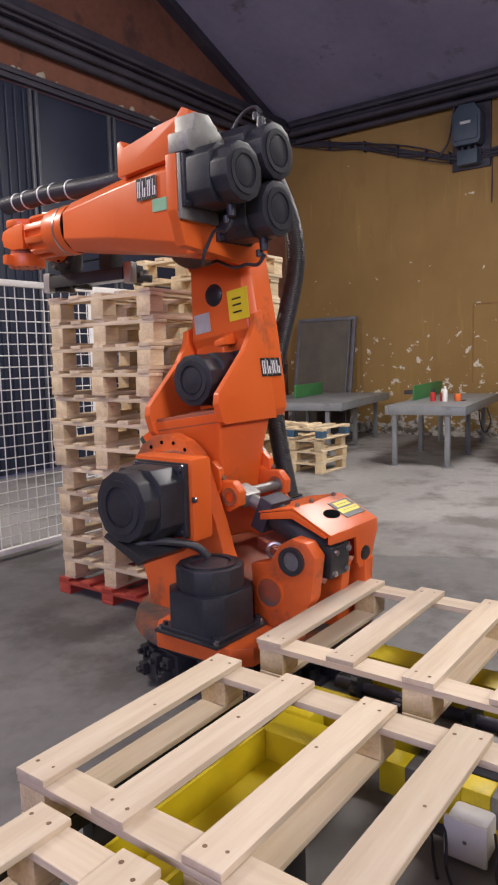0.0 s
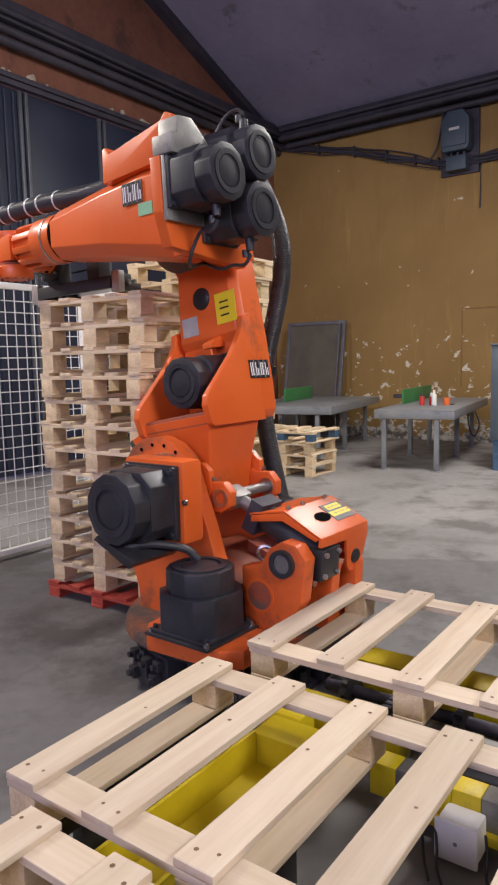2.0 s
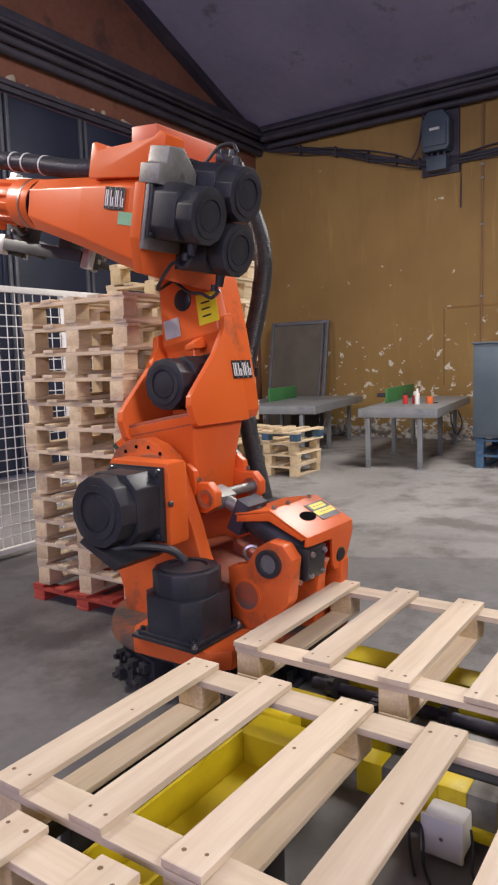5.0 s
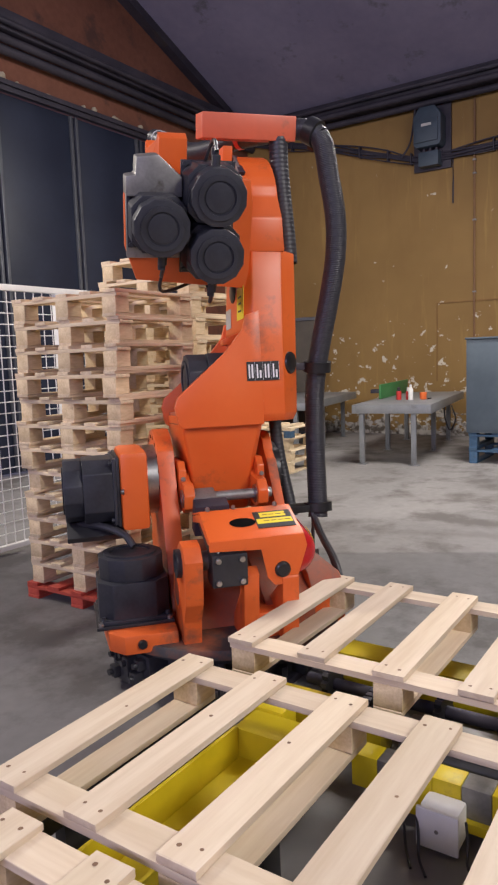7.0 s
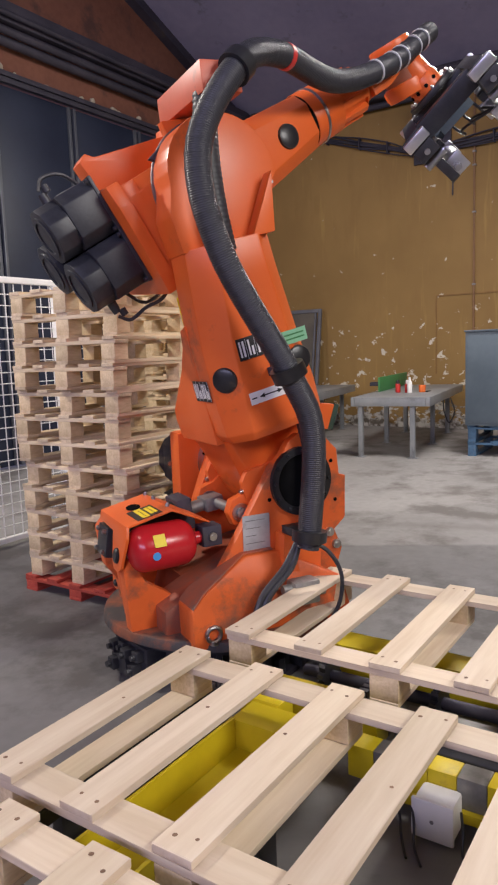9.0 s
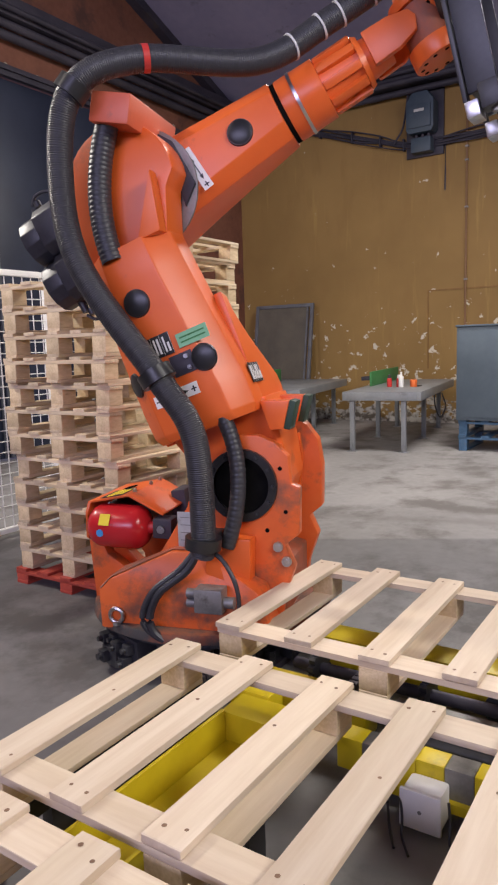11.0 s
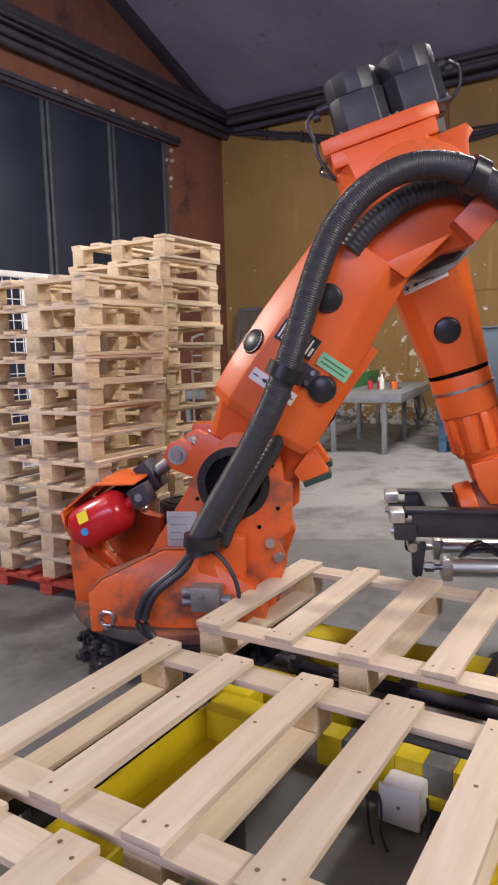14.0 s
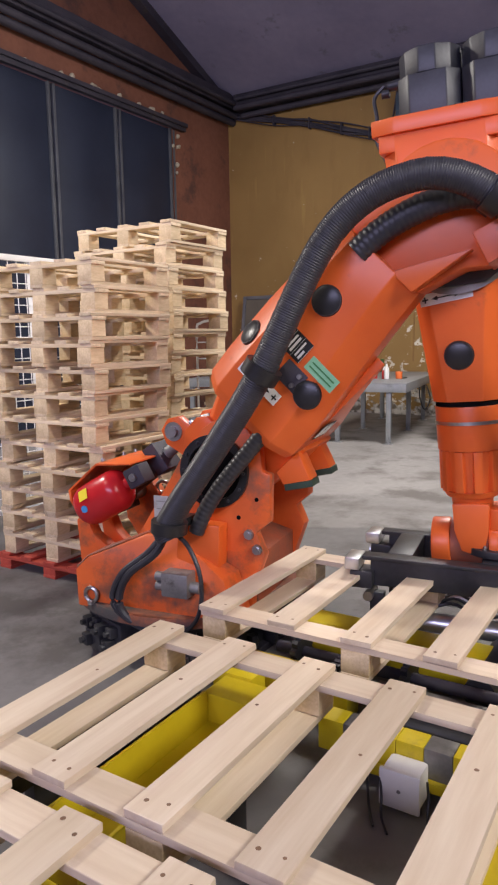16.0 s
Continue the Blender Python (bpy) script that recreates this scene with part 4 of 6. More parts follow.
    bm = B()
    sweep(bm, arc_pts([(0.16, 0.68, 0.70), (0.12, 0.66, 0.655), (0.02, 0.56, 0.66), (-0.06, 0.46, 0.63), (-0.10, 0.42, 0.58)], 6), 0.017, 10)
    part("motor_cable", bm, RUBBER, col)
    bm = B()
    prism(bm, [(-0.02, 0.62), (0.20, 0.70), (0.22, 0.68), (0.02, 0.59)], 0.44, 0.70, "xz", 0.003)
    part("cable_shelf", bm, BLACKSTEEL, col)
    # second axis bore on the right cheek
    bm = B()
    ring(bm, (A2_X, -0.335, A2_Z), (A2_X, -0.31, A2_Z), 0.152, 0.118, 44)
    part("axis_ring", bm, CAPMAT, col, "black bolted bearing ring")
    bm = B()
    tube(bm, (A2_X, -0.318, A2_Z), (A2_X, -0.312, A2_Z), 0.120, seg=40)
    part("axis_bore", bm, HOLE, col)
    bolts(col, [(A2_X + 0.135 * math.cos(k * 0.5236), -0.334, A2_Z + 0.135 * math.sin(k * 0.5236)) for k in range(12)], 0.007, (0, -1, 0), BLACKSTEEL)
    bolts(col, [(0.405, -0.315, 0.553), (0.440, -0.315, 0.492)], 0.022)
    for x, z in ((0.44, 0.70), (0.36, 0.62), (0.42, 0.88), (0.10, 0.74)):
        bm = B()
        tube(bm, (x, -0.316, z), (x, -0.3175, z), 0.009, seg=12)
        part("thread_hole", bm, HOLE, col)
    for k in range(9):
        a = radians(20 + 20 * k)
        bm = B()
        tube(bm, (A2_X + 0.215 * math.cos(a), 0.2755, A2_Z + 0.215 * math.sin(a)), (A2_X + 0.215 * math.cos(a), 0.2775, A2_Z + 0.215 * math.sin(a)), 0.009, seg=10)
        part("thread_hole", bm, HOLE, col)
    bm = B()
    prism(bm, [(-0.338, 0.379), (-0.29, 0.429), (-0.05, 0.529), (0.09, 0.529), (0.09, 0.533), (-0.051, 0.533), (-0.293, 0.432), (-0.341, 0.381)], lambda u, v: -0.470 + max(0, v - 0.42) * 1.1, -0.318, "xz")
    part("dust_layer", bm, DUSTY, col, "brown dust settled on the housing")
    bm = B()
    box(bm, -0.035, 0.095, -0.320, -0.3165, 0.485, 0.685, 0.001)
    part("rating_plate", bm, LABELGREY, col, "grey metal rating plate with unreadable print")
    for k in range(5):
        bm = B()
        box(bm, -0.022, 0.07 - 0.02 * (k % 3), -0.3212, -0.3202, 0.66 - k * 0.033, 0.663 - k * 0.033)
        part("print_bar", bm, CAST, col)
    # hose clamp, connector box and looped cables at the right foot
    bm = B()
    prism(bm, [(0.10, 0.30), (0.30, 0.30), (0.31, 0.60), (0.12, 0.60)], -0.40, -0.317, "xz", 0.01)
    part("hose_bracket", bm, ORANGE, col)
    bm = B()
    ring(bm, (0.158, -0.54, 0.600), (0.163, -0.54, 0.645), 0.072, 0.05)
    box(bm, 0.12, 0.20, -0.49, -0.38, 0.605, 0.64, 0.004)
    part("hose_clamp", bm, CAPMAT, col)
    bm = B()
    box(bm, 0.10, 0.22, -0.52, -0.44, 0.32, 0.42, 0.008)
    tube(bm, (0.06, -0.48, 0.39), (0.11, -0.48, 0.39), 0.02, seg=12)
    tube(bm, (0.06, -0.48, 0.35), (0.11, -0.48, 0.35), 0.02, seg=12)
    tube(bm, (0.21, -0.48, 0.36), (0.26, -0.48, 0.36), 0.024, seg=12)
    part("connector_box", bm, CAST, col, "grey cast cable connector box")
    for k, (dx, r) in enumerate(((0.0, 0.017), (0.03, 0.014))):
        bm = B()
        sweep(bm, arc_pts([(0.13, -0.50, 0.60), (0.08 - dx, -0.52, 0.50), (-0.04 - dx, -0.54, 0.40), (-0.08 - dx, -0.55, 0.28), (-0.02, -0.54, 0.20), (0.10, -0.52, 0.17), (0.24, -0.47, 0.20)], 6), r, 9)
        part("cable", bm, RUBBER, col)
    bm = B()
    sweep(bm, arc_pts([(0.14, -0.50, 0.60), (0.24, -0.54, 0.55), (0.30, -0.56, 0.44), (0.29, -0.55, 0.30), (0.22, -0.52, 0.20), (0.12, -0.50, 0.17)], 6), 0.009, 8)
    part("cable", bm, RUBBER, col)
    bm = B()
    tube(bm, (-0.10, -0.44, 0.30), (-0.10, -0.462, 0.30), 0.022, 0.02, 12)
    part("threaded_plug", bm, CAST, col)
    for x in (-0.10, 0.0):
        bm = B()
        box(bm, x - 0.03, x + 0.03, -0.4425, -0.4405, 0.235, 0.258)
        part("small_label", bm, LABELGREY, col)


column()


def section(z, x0, x1, y0, y1, c):
    c0 = min(c, (x1 - x0) * 0.45, (y1 - y0) * 0.45)
    return [(x0 + c0, y0, z), (x1 - c0, y0, z), (x1, y0 + c0, z), (x1, y1 - c0 * 0.4, z), (x1 - c0 * 0.4, y1, z), (x0 + c0 * 0.4, y1, z), (x0, y1 - c0 * 0.4, z), (x0, y0 + c0, z)]


def link_arm():
    bm = B()
    loft(bm, [section(0.265, -0.265, 0.170, -0.395, -0.16, 0.07), section(0.30, -0.287, 0.187, -0.412, -0.165, 0.085), section(0.42, -0.295, 0.185, -0.416, -0.17, 0.09),
              section(0.66, -0.295, 0.155, -0.424, -0.175, 0.095), section(0.70, -0.293, 0.150, -0.426, -0.15, 0.095), section(0.92, -0.278, 0.125, -0.436, -0.160, 0.095), section(1.06, -0.268, 0.112, -0.44, -0.170, 0.09)])
    bmesh.ops.bevel(bm, geom=[e for e in bm.edges], offset=0.006, segments=2, affect="EDGES", profile=0.6)
    # head round the elbow
    pts = [(-0.275, 1.05), (0.105, 1.05), (0.165, 1.22)]
    pts += [(0.235 * math.cos(a) - 0.015, 1.315 + 0.235 * math.sin(a)) for a in [radians(d) for d in range(-10, 191, 12)]] + [(-0.285, 1.20)]
    prism(bm, pts, lambda u, v: -0.365 + 0.05 * (v - 1.05), -0.187, "xz", 0.010)
    # wedge at the front of the pocket
    prism(bm, [(0.0, 1.05), (0.103, 1.05), (0.15, 1.28)], -0.436, -0.364, "xz", 0.006)
    arm = part("link_arm", bm, ORANGE, robot, "orange boxed link arm with black plugs and badges")
    MOVING[arm] = 1
    bm = B()
    loft(bm, [section(-0.16, -0.10, 0.08, -0.17, 0.10, 0.02), section(-0.06, -0.17, 0.16, -0.185, 0.115, 0.03), section(0.10, -0.215, 0.19, -0.20, 0.135, 0.03),
              section(0.24, -0.255, 0.20, -0.222, 0.158, 0.02), section(0.31, -0.27, 0.20, -0.24, 0.168, 0.02)])
    bmesh.ops.bevel(bm, geom=list(bm.edges), offset=0.006, segments=2, affect="EDGES", profile=0.6)
    fork = part("fork", bm, ORANGE, arm)
    for y0 in (-0.225, 0.150):
        bm = B()
        prism(bm, [(-0.20, 0.10), (-0.235, 0.06), (-0.235, -0.02), (-0.19, -0.08), (-0.02, -0.17), (0.10, -0.15), (0.17, 0.0), (0.19, 0.10)], y0, y0 + 0.035, "xz", 0.006)
        part("fork_rib", bm, ORANGE, fork)
        bolts(fork, [(-0.236, y0 + 0.017, 0.02)], 0.011, (-1, 0, 0))
    # two flank plates and a floor make the open pocket of the third drive
    flank = [(-0.22, 0.78), (-0.157, 0.76), (-0.138, 0.695), (-0.05, 0.590), (0.180, 0.395), (0.195, 0.35), (0.180, 0.268), (0.165, 0.254), (-0.22, 0.254)]
    for name, xa, xb in (("rear_flank", -0.297, -0.262), ("front_flank", 0.145, 0.183)):
        bm = B()
        prism(bm, flank, xa, xb, "yz", 0.005)
        part(name, bm, ORANGE, arm)
    bm = B()
    prism(bm, [(-0.18, 0.266), (0.163, 0.266), (0.160, 0.325), (-0.18, 0.350)], -0.257, 0.139, "yz", 0.004)
    part("pocket_floor", bm, DUSTY, arm, "brownish orange floor of the open drive pocket")
    bm = B()
    prism(bm, [(-0.17, 0.70), (-0.075, 0.66), (-0.075, 0.635), (-0.17, 0.64)], -0.15, -0.09, "yz", 0.004)
    tube(bm, (-0.12, -0.10, 0.64), (-0.12, -0.10, 0.60), 0.006, seg=8)
    part("cable_bracket", bm, ORANGE, arm)
    # ears for the balancer rod
    for y in (-0.215, 0.13):
        bm = B()
        prism(bm, [(-0.13, 0.06), (-0.22, 0.01), (-0.30, 0.0), (-0.332, -0.05), (-0.32, -0.11), (-0.26, -0.135), (-0.12, -0.10)], y, y + 0.05, "xz", 0.008)
        part("rod_ear", bm, ORANGE, arm)
        bm = B()
        ring(bm, (EAR[0], y - 0.006, EAR[1]), (EAR[0], y + 0.056, EAR[1]), 0.042, 0.024)
        part("bushing", bm, STEEL, arm)
    bm = B()
    tube(bm, (EAR[0], -0.24, EAR[1]), (EAR[0], 0.17, EAR[1]), 0.024, seg=20)
    part("rod_pin", bm, CAST, arm)
    # buffers
    for y0 in (-0.26, 0.02):
        bm = B()
        prism(bm, [(0.18, 0.30), (0.30, 0.255), (0.235, 0.155), (0.18, 0.17)], y0, y0 + 0.10, "xz", 0.006)
        part("stop_lug", bm, ORANGE, arm)
        bm = B()
        prism(bm, [(0.302, 0.258), (0.325, 0.243), (0.258, 0.142), (0.235, 0.157)], y0 + 0.002, y0 + 0.098, "xz", 0.004)
        part("buffer", bm, material("dark_green_rubber", (0.02, 0.045, 0.03), (0.03, 0.06, 0.04), 12, 0.6), arm, "dark green rubber buffer")
    # plugs
    cap(arm, pose(-0.098, -0.4335, 0.832), 0.058)
    cap(arm, pose(0.080, -0.4205, 0.535), 0.056)
    cap(arm, pose(-0.252, -0.374, 0.536, 0, 0, -45), 0.054)
    cap(arm, pose(-0.060, -0.1605, 0.898, -3, 0, 180), 0.058)
    logo_plate(arm, pose(-0.105, -0.4255, 0.640, 0, 0, 0), 0.165, 0.088)
    logo_plate(arm, pose(-0.2985, -0.224, 0.500, 0, 0, -90), 0.155, 0.088)
    logo_plate(arm, pose(0.190, -0.19, 0.42, 0, 0, 90), 0.15, 0.085)
    arrow_label(arm, pose(-0.085, -0.4185, 0.436), 0.20, 0.050)
    bm = B()
    box(bm, -0.068, 0.068, -0.002, 0, -0.028, 0.028)
    part("green_tag", bm, GREENTAG, arm, "pale green sticker with plain bars", pose(0.070, -0.4265, 0.630))
    bm = B()
    for z in (-0.009, 0.009):
        box(bm, -0.055, 0.055, -0.0032, -0.0021, z - 0.003, z + 0.003)
    part("tag_bar", bm, GREEN, arm, "", pose(0.070, -0.4265, 0.630))
    # left face: warning labels, dark drive housing in the flank
    bm = B()
    box(bm, -0.063, 0.063, -0.002, 0, -0.075, 0.075)
    part("warning_label", bm, LABELYELLOW, arm, "yellow warning label", pose(-0.208, -0.1555, 0.822, -3, 0, 180))
    bm = B()
    for z in (-0.035, 0.0, 0.03):
        box(bm, -0.035, 0.02, -0.0032, -0.0021, z - 0.004, z + 0.004)
    part("label_bar", bm, LABELBLACK, arm, "", pose(-0.208, -0.1555, 0.822, -3, 0, 180))
    bm = B()
    box(bm, -0.052, 0.052, -0.002, 0, -0.048, 0.048)
    part("rating_plate", bm, LABELGREY, arm, "", pose(0.035, -0.1525, 0.775, -3, 0, 180))
    motor(arm, pose(-0.075, -0.16, 0.480, -90, 0, 0), 0.118, 0.27)
    # hose clamp plate
    bm = B()
    ring(bm, (-0.065, -0.575, 0.495), (-0.075, -0.575, 0.545), 0.070, 0.05)
    part("hose_clamp", bm, CAPMAT, arm)
    bm = B()
    box(bm, -0.080, -0.062, -0.515, -0.424, 0.505, 0.540, 0.004)
    box(bm, -0.060, 0.040, -0.4235, -0.4185, 0.500, 0.585, 0.002)
    part("clamp_plate", bm, DARKSTEEL, arm, "dark steel clamp plate")
    bolts(arm, [(0.015, -0.4235, 0.565), (0.015, -0.4235, 0.52)], 0.010)


link_arm()


def fsec(x, y0, y1, z0, z1, c):
    return [(x, y0 + c, z0), (x, y1 - c, z0), (x, y1, z0 + c), (x, y1, z1 - c), (x, y1 - c, z1), (x, y0 + c, z1), (x, y0, z1 - c), (x, y0, z0 + c)]


def forearm():
    bm = B()
    loft(bm, [fsec(-0.34, -0.17, 0.215, -0.26, 0.17, 0.05), fsec(-0.10, -0.172, 0.218, -0.225, 0.175, 0.055), fsec(0.18, -0.165, 0.205, -0.175, 0.155, 0.055), fsec(0.655, -0.118, 0.14, -0.118, 0.132, 0.06)])
    bmesh.ops.bevel(bm, geom=list(bm.edges), offset=0.006, segments=2, affect="EDGES", profile=0.6)
    arm = part("forearm", bm, ORANGE, robot, "orange tapered forearm")
    MOVING[arm] = 2
    bm = B()
    tube(bm, (-0.0, -0.184, 0.0), (-0.0, -0.171, 0.0), 0.255, seg=48)
    part("elbow_ring", bm, CAST, arm, "grey elbow bearing ring")
    bm = B()
    prism(bm, [(-0.19, 0.20), (0.0, 0.255), (0.14, 0.22), (0.22, 0.10), (0.23, -0.10), (0.15, -0.16), (0.17, 0.0), (0.12, 0.14), (0.0, 0.195), (-0.15, 0.16)], -0.20, -0.172, "xz", 0.003)
    part("elbow_cover", bm, DARKSTEEL, arm)
    # rear motor plate and three wrist drives
    bm = B()
    prism(bm, [(-0.17, -0.285), (0.33, -0.24), (0.375, -0.10), (0.375, 0.12), (0.23, 0.20), (-0.17, 0.19), (-0.185, 0.10), (-0.185, -0.20)], -0.400, -0.342, "yz", 0.006)
    prism(bm, [(-0.17, -0.26), (0.20, -0.25), (0.215, 0.16), (-0.17, 0.17)], -0.343, -0.28, "yz", 0.006)
    part("motor_plate", bm, ORANGE, arm)
    bm = B()
    prism(bm, [(0.14, 0.12), (0.375, 0.12), (0.375, 0.20), (0.335, 0.205), (0.33, 0.275), (0.24, 0.285), (0.14, 0.20)], -0.47, -0.36, "yz", 0.010)
    box(bm, -0.422, -0.401, 0.14, 0.372, -0.14, 0.12, 0.006)
    part("gear_housing", bm, CAST, arm, "grey cast gear housing")
    for y, z, x in ((0.251, 0.025, -0.423), (0.022, 0.147, -0.401), (0.022, -0.086, -0.401)):
        motor(arm, pose(x, y, z, 0, -90, 0), 0.112, 0.263 if x > -0.41 else 0.241)
    # plugs and cables at the drives
    for k, (y, z) in enumerate(((0.24, -0.10), (0.025, 0.265), (0.025, -0.215))):
        bm = B()
        s = 1 if z > 0 else -1
        tube(bm, (-0.575, y, z - 0.02 * s), (-0.575, y, z + 0.035 * s), 0.022, 0.018, 12)
        tube(bm, (-0.550, y, z + 0.03 * s), (-0.550, y, z + 0.06 * s), 0.017, 0.016, 12)
        part("plug", bm, RUBBER, arm)
        bm = B()
        if s > 0:
            sweep(bm, arc_pts([(-0.58, y, z + 0.05), (-0.54, y, z + 0.085), (-0.46, y, z + 0.06), (-0.38, y + 0.02, 0.21), (-0.28, y, 0.185)], 6), 0.008, 7)
        else:
            sweep(bm, arc_pts([(-0.58, y, z - 0.05), (-0.54, y, z - 0.09), (-0.46, y - 0.02, z - 0.08), (-0.38, y - 0.03, -0.30), (-0.28, 0.0, -0.26)], 6), 0.008, 7)
        part("cable", bm, RUBBER, arm)
    # raised cable duct on the left of the arm
    bm = B()
    prism(bm, [(-0.33, 0.17), (-0.34, 0.34), (-0.30, 0.36), (-0.27, 0.33), (0.07, 0.265), (0.09, 0.30), (0.115, 0.295), (0.12, 0.14)], 0.10, 0.222, "xz", 0.006)
    part("cable_duct", bm, ORANGE, arm)
    # swinging hose carrier box across the elbow
    bm = B()
    box(bm, 0.0, 0.165, -0.475, -0.02, -0.112, 0.0, 0.007)
    hc = part("hose_carrier", bm, PALE, robot, "pinkish orange sheet box that carries the hose")
    MOVING[hc] = 4
    bm = B()
    prism(bm, [(-0.06, 0.16), (-0.05, 0.30), (0.10, 0.25), (0.12, 0.15)], -0.168, -0.12, "xz", 0.006)
    part("carrier_bracket", bm, ORANGE, arm)
    cap(arm, pose(0.478, -0.1390, -0.006, 0, 0, 5.7), 0.056)
    arrow_label(arm, pose(0.256, -0.1605, -0.042, 0, 83, 5.7), 0.19, 0.045)
    logo_plate(arm, pose(-0.067, 0.2200, 0.062, 0, 0, 180), 0.130, 0.098)
    bm = B()
    box(bm, -0.045, 0.045, -0.0015, 0, -0.028, 0.028)
    part("green_tag", bm, GREENTAG, arm, "pale green sticker with plain bars", pose(-0.145, 0.2195, -0.020, 0, 0, 180))
    # hand: gap ring, steel band, ribbed drum, fork
    c = (0.015, 0.01)
    bm = B()
    tube(bm, (0.656, *c), (0.674, *c), 0.128, seg=40)
    part("gap_ring", bm, HOLE, arm)
    bm = B()
    tube(bm, (0.675, *c), (0.849, *c), 0.131, 0.127, 40, bevel=0.004)
    tube(bm, (0.849, *c), (1.021, *c), 0.108, 0.096, 32)
    tube(bm, (1.016, *c), (1.038, *c), 0.112, 0.10, 32)
    part("hand_drum", bm, ORANGE, arm)
    bm = B()
    box(bm, 0.851, 1.014, -0.018, 0.018, 0.092, 0.122, 0.006)
    rib = mesh_of("drum_rib", bm, ORANGE)
    for k in range(10):
        part("drum_rib", rib, None, arm, at=Matrix.Translation((0, *c)) @ Matrix.Rotation(2 * math.pi * k / 10, 4, "X"))
    bm = B()
    ring(bm, (0.733, *c), (0.746, *c), 0.1335, 0.12)
    part("steel_band", bm, STEEL, arm)
    bm = B()
    tube(bm, (1.036, *c), (1.138, *c), 0.084, 0.070, 28)
    for q in (-1, 1):
        prism(bm, [(1.060, -0.06), (1.060, 0.08), (1.171, 0.075), (1.249, 0.055), (1.266, 0.02), (1.249, -0.03), (1.171, -0.055)], 0.015 + q * 0.082 - 0.016, 0.015 + q * 0.082 + 0.016, "xz", 0.006)
    part("hand_fork", bm, ORANGE, arm)


forearm()


def wrist_and_gripper():
    # bending joint: a dusty drum between two orange caps
    bm = B()
    tube(bm, (0, 0, -0.075), (0, 0, 0.070), 0.090, seg=36)
    h = part("wrist_hub", bm, DUSTY, robot, "dusty wrist hub with orange bolted caps")
    MOVING[h] = 6
    for a, b in ((0.072, 0.115), (-0.150, -0.076)):
        bm = B()
        tube(bm, (0, 0, a), (0, 0, b), 0.104, seg=36, bevel=0.010)
        if a < 0:
            box(bm, -0.02, 0.02, 0.06, 0.15, -0.14, -0.085, 0.010)
        c = part("hub_cap", bm, ORANGE, h)
        for k in range(10):
            q = 2 * math.pi * k / 10
            bm = B()
            tube(bm, (0.078 * math.cos(q), 0.078 * math.sin(q), b if a > 0 else a), (0.078 * math.cos(q), 0.078 * math.sin(q), (b + 0.0015) if a > 0 else a - 0.0015), 0.009, seg=8)
            part("bolt_hole", bm, HOLE, c)
    bm = B()
    tube(bm, (-0.045, -0.060, 0), (-0.045, 0.060, 0), 0.080, seg=32, bevel=0.006)
    tube(bm, (-0.07, 0, 0), (0.0, 0, 0), 0.082, 0.090, 32, bevel=0.004)
    tube(bm, (-0.155, 0, 0), (-0.07, 0, 0), 0.082, 0.078, 32, bevel=0.004)
    w = part("wrist", bm, ORANGE, robot, "orange wrist joint with bolt holes")
    MOVING[w] = 3
    for k in range(10):
        a = 2 * math.pi * k / 10
        bm = B()
        tube(bm, (-0.03, 0.082 * math.cos(a), 0.082 * math.sin(a)), (-0.03, 0.0895 * math.cos(a), 0.0895 * math.sin(a)), 0.010, seg=8)
        part("bolt_hole", bm, HOLE, w)
    bm = B()
    tube(bm, (0.001, 0, 0), (0.03, 0, 0), 0.135, seg=40, bevel=0.004)
    tube(bm, (0.03, 0, 0), (0.045, 0, 0), 0.09, seg=30)
    g = part("gripper", bm, BLACKSTEEL, robot, "black steel pallet gripper with claws and air cylinder")
    MOVING[g] = 5
    bolts(g, [(0.0, 0.118 * math.cos(k), 0.118 * math.sin(k)) for k in (0.4, 1.4, 2.5, 3.5, 4.6, 5.6)], 0.009, (-1, 0, 0))
    z0, z1 = -0.50, 0.16
    for y in (-0.19, 0.19):
        bm = B()
        box(bm, 0.040, 0.056, y - 0.035, y + 0.035, z0, z1, 0.003)
        part("top_flat", bm, BLACKSTEEL, g)
        bm = B()
        box(bm, 0.060, 0.165, y - 0.012, y + 0.012, z0 + 0.03, z1 - 0.03, 0.003)
        part("side_plate", bm, BLACKSTEEL, g)
    for z in (-0.36, 0.0):
        bm = B()
        box(bm, 0.039, 0.13, -0.154, 0.154, z - 0.05, z + 0.05, 0.004)
        part("cross_member", bm, BLACKSTEEL, g)
    for y in (-0.19, 0.19):
        for z, s in ((z0, -1), (z1, 1)):
            bm = B()
            box(bm, 0.046, 0.095, y - 0.06, y + 0.06, z - 0.03 + s * 0.035, z + 0.03 + s * 0.035, 0.006)
            part("pad", bm, ALU, g, "bare aluminium contact pad")
            bm = B()
            box(bm, 0.10, 0.17, y - 0.05, y + 0.05, z - 0.045, z + 0.045, 0.006)
            part("claw_head", bm, BLACKSTEEL, g)
            bm = B()
            prism(bm, [(0.19, z - s * 0.09), (0.19, z - s * 0.03), (0.33, z - s * 0.035), (0.345, z - s * 0.06), (0.33, z - s * 0.075)], y - 0.022, y + 0.022, "xz", 0.005)
            part("claw", bm, BLACKSTEEL, g)
            bm = B()
            tube(bm, (0.20, y - 0.055, z - s * 0.03), (0.20, y + 0.055, z - s * 0.03), 0.020, seg=14)
            tube(bm, (0.14, y, z + s * 0.03), (0.14, y, z + s * 0.06), 0.014, seg=8)
            part("claw_pin", bm, STEEL, g)
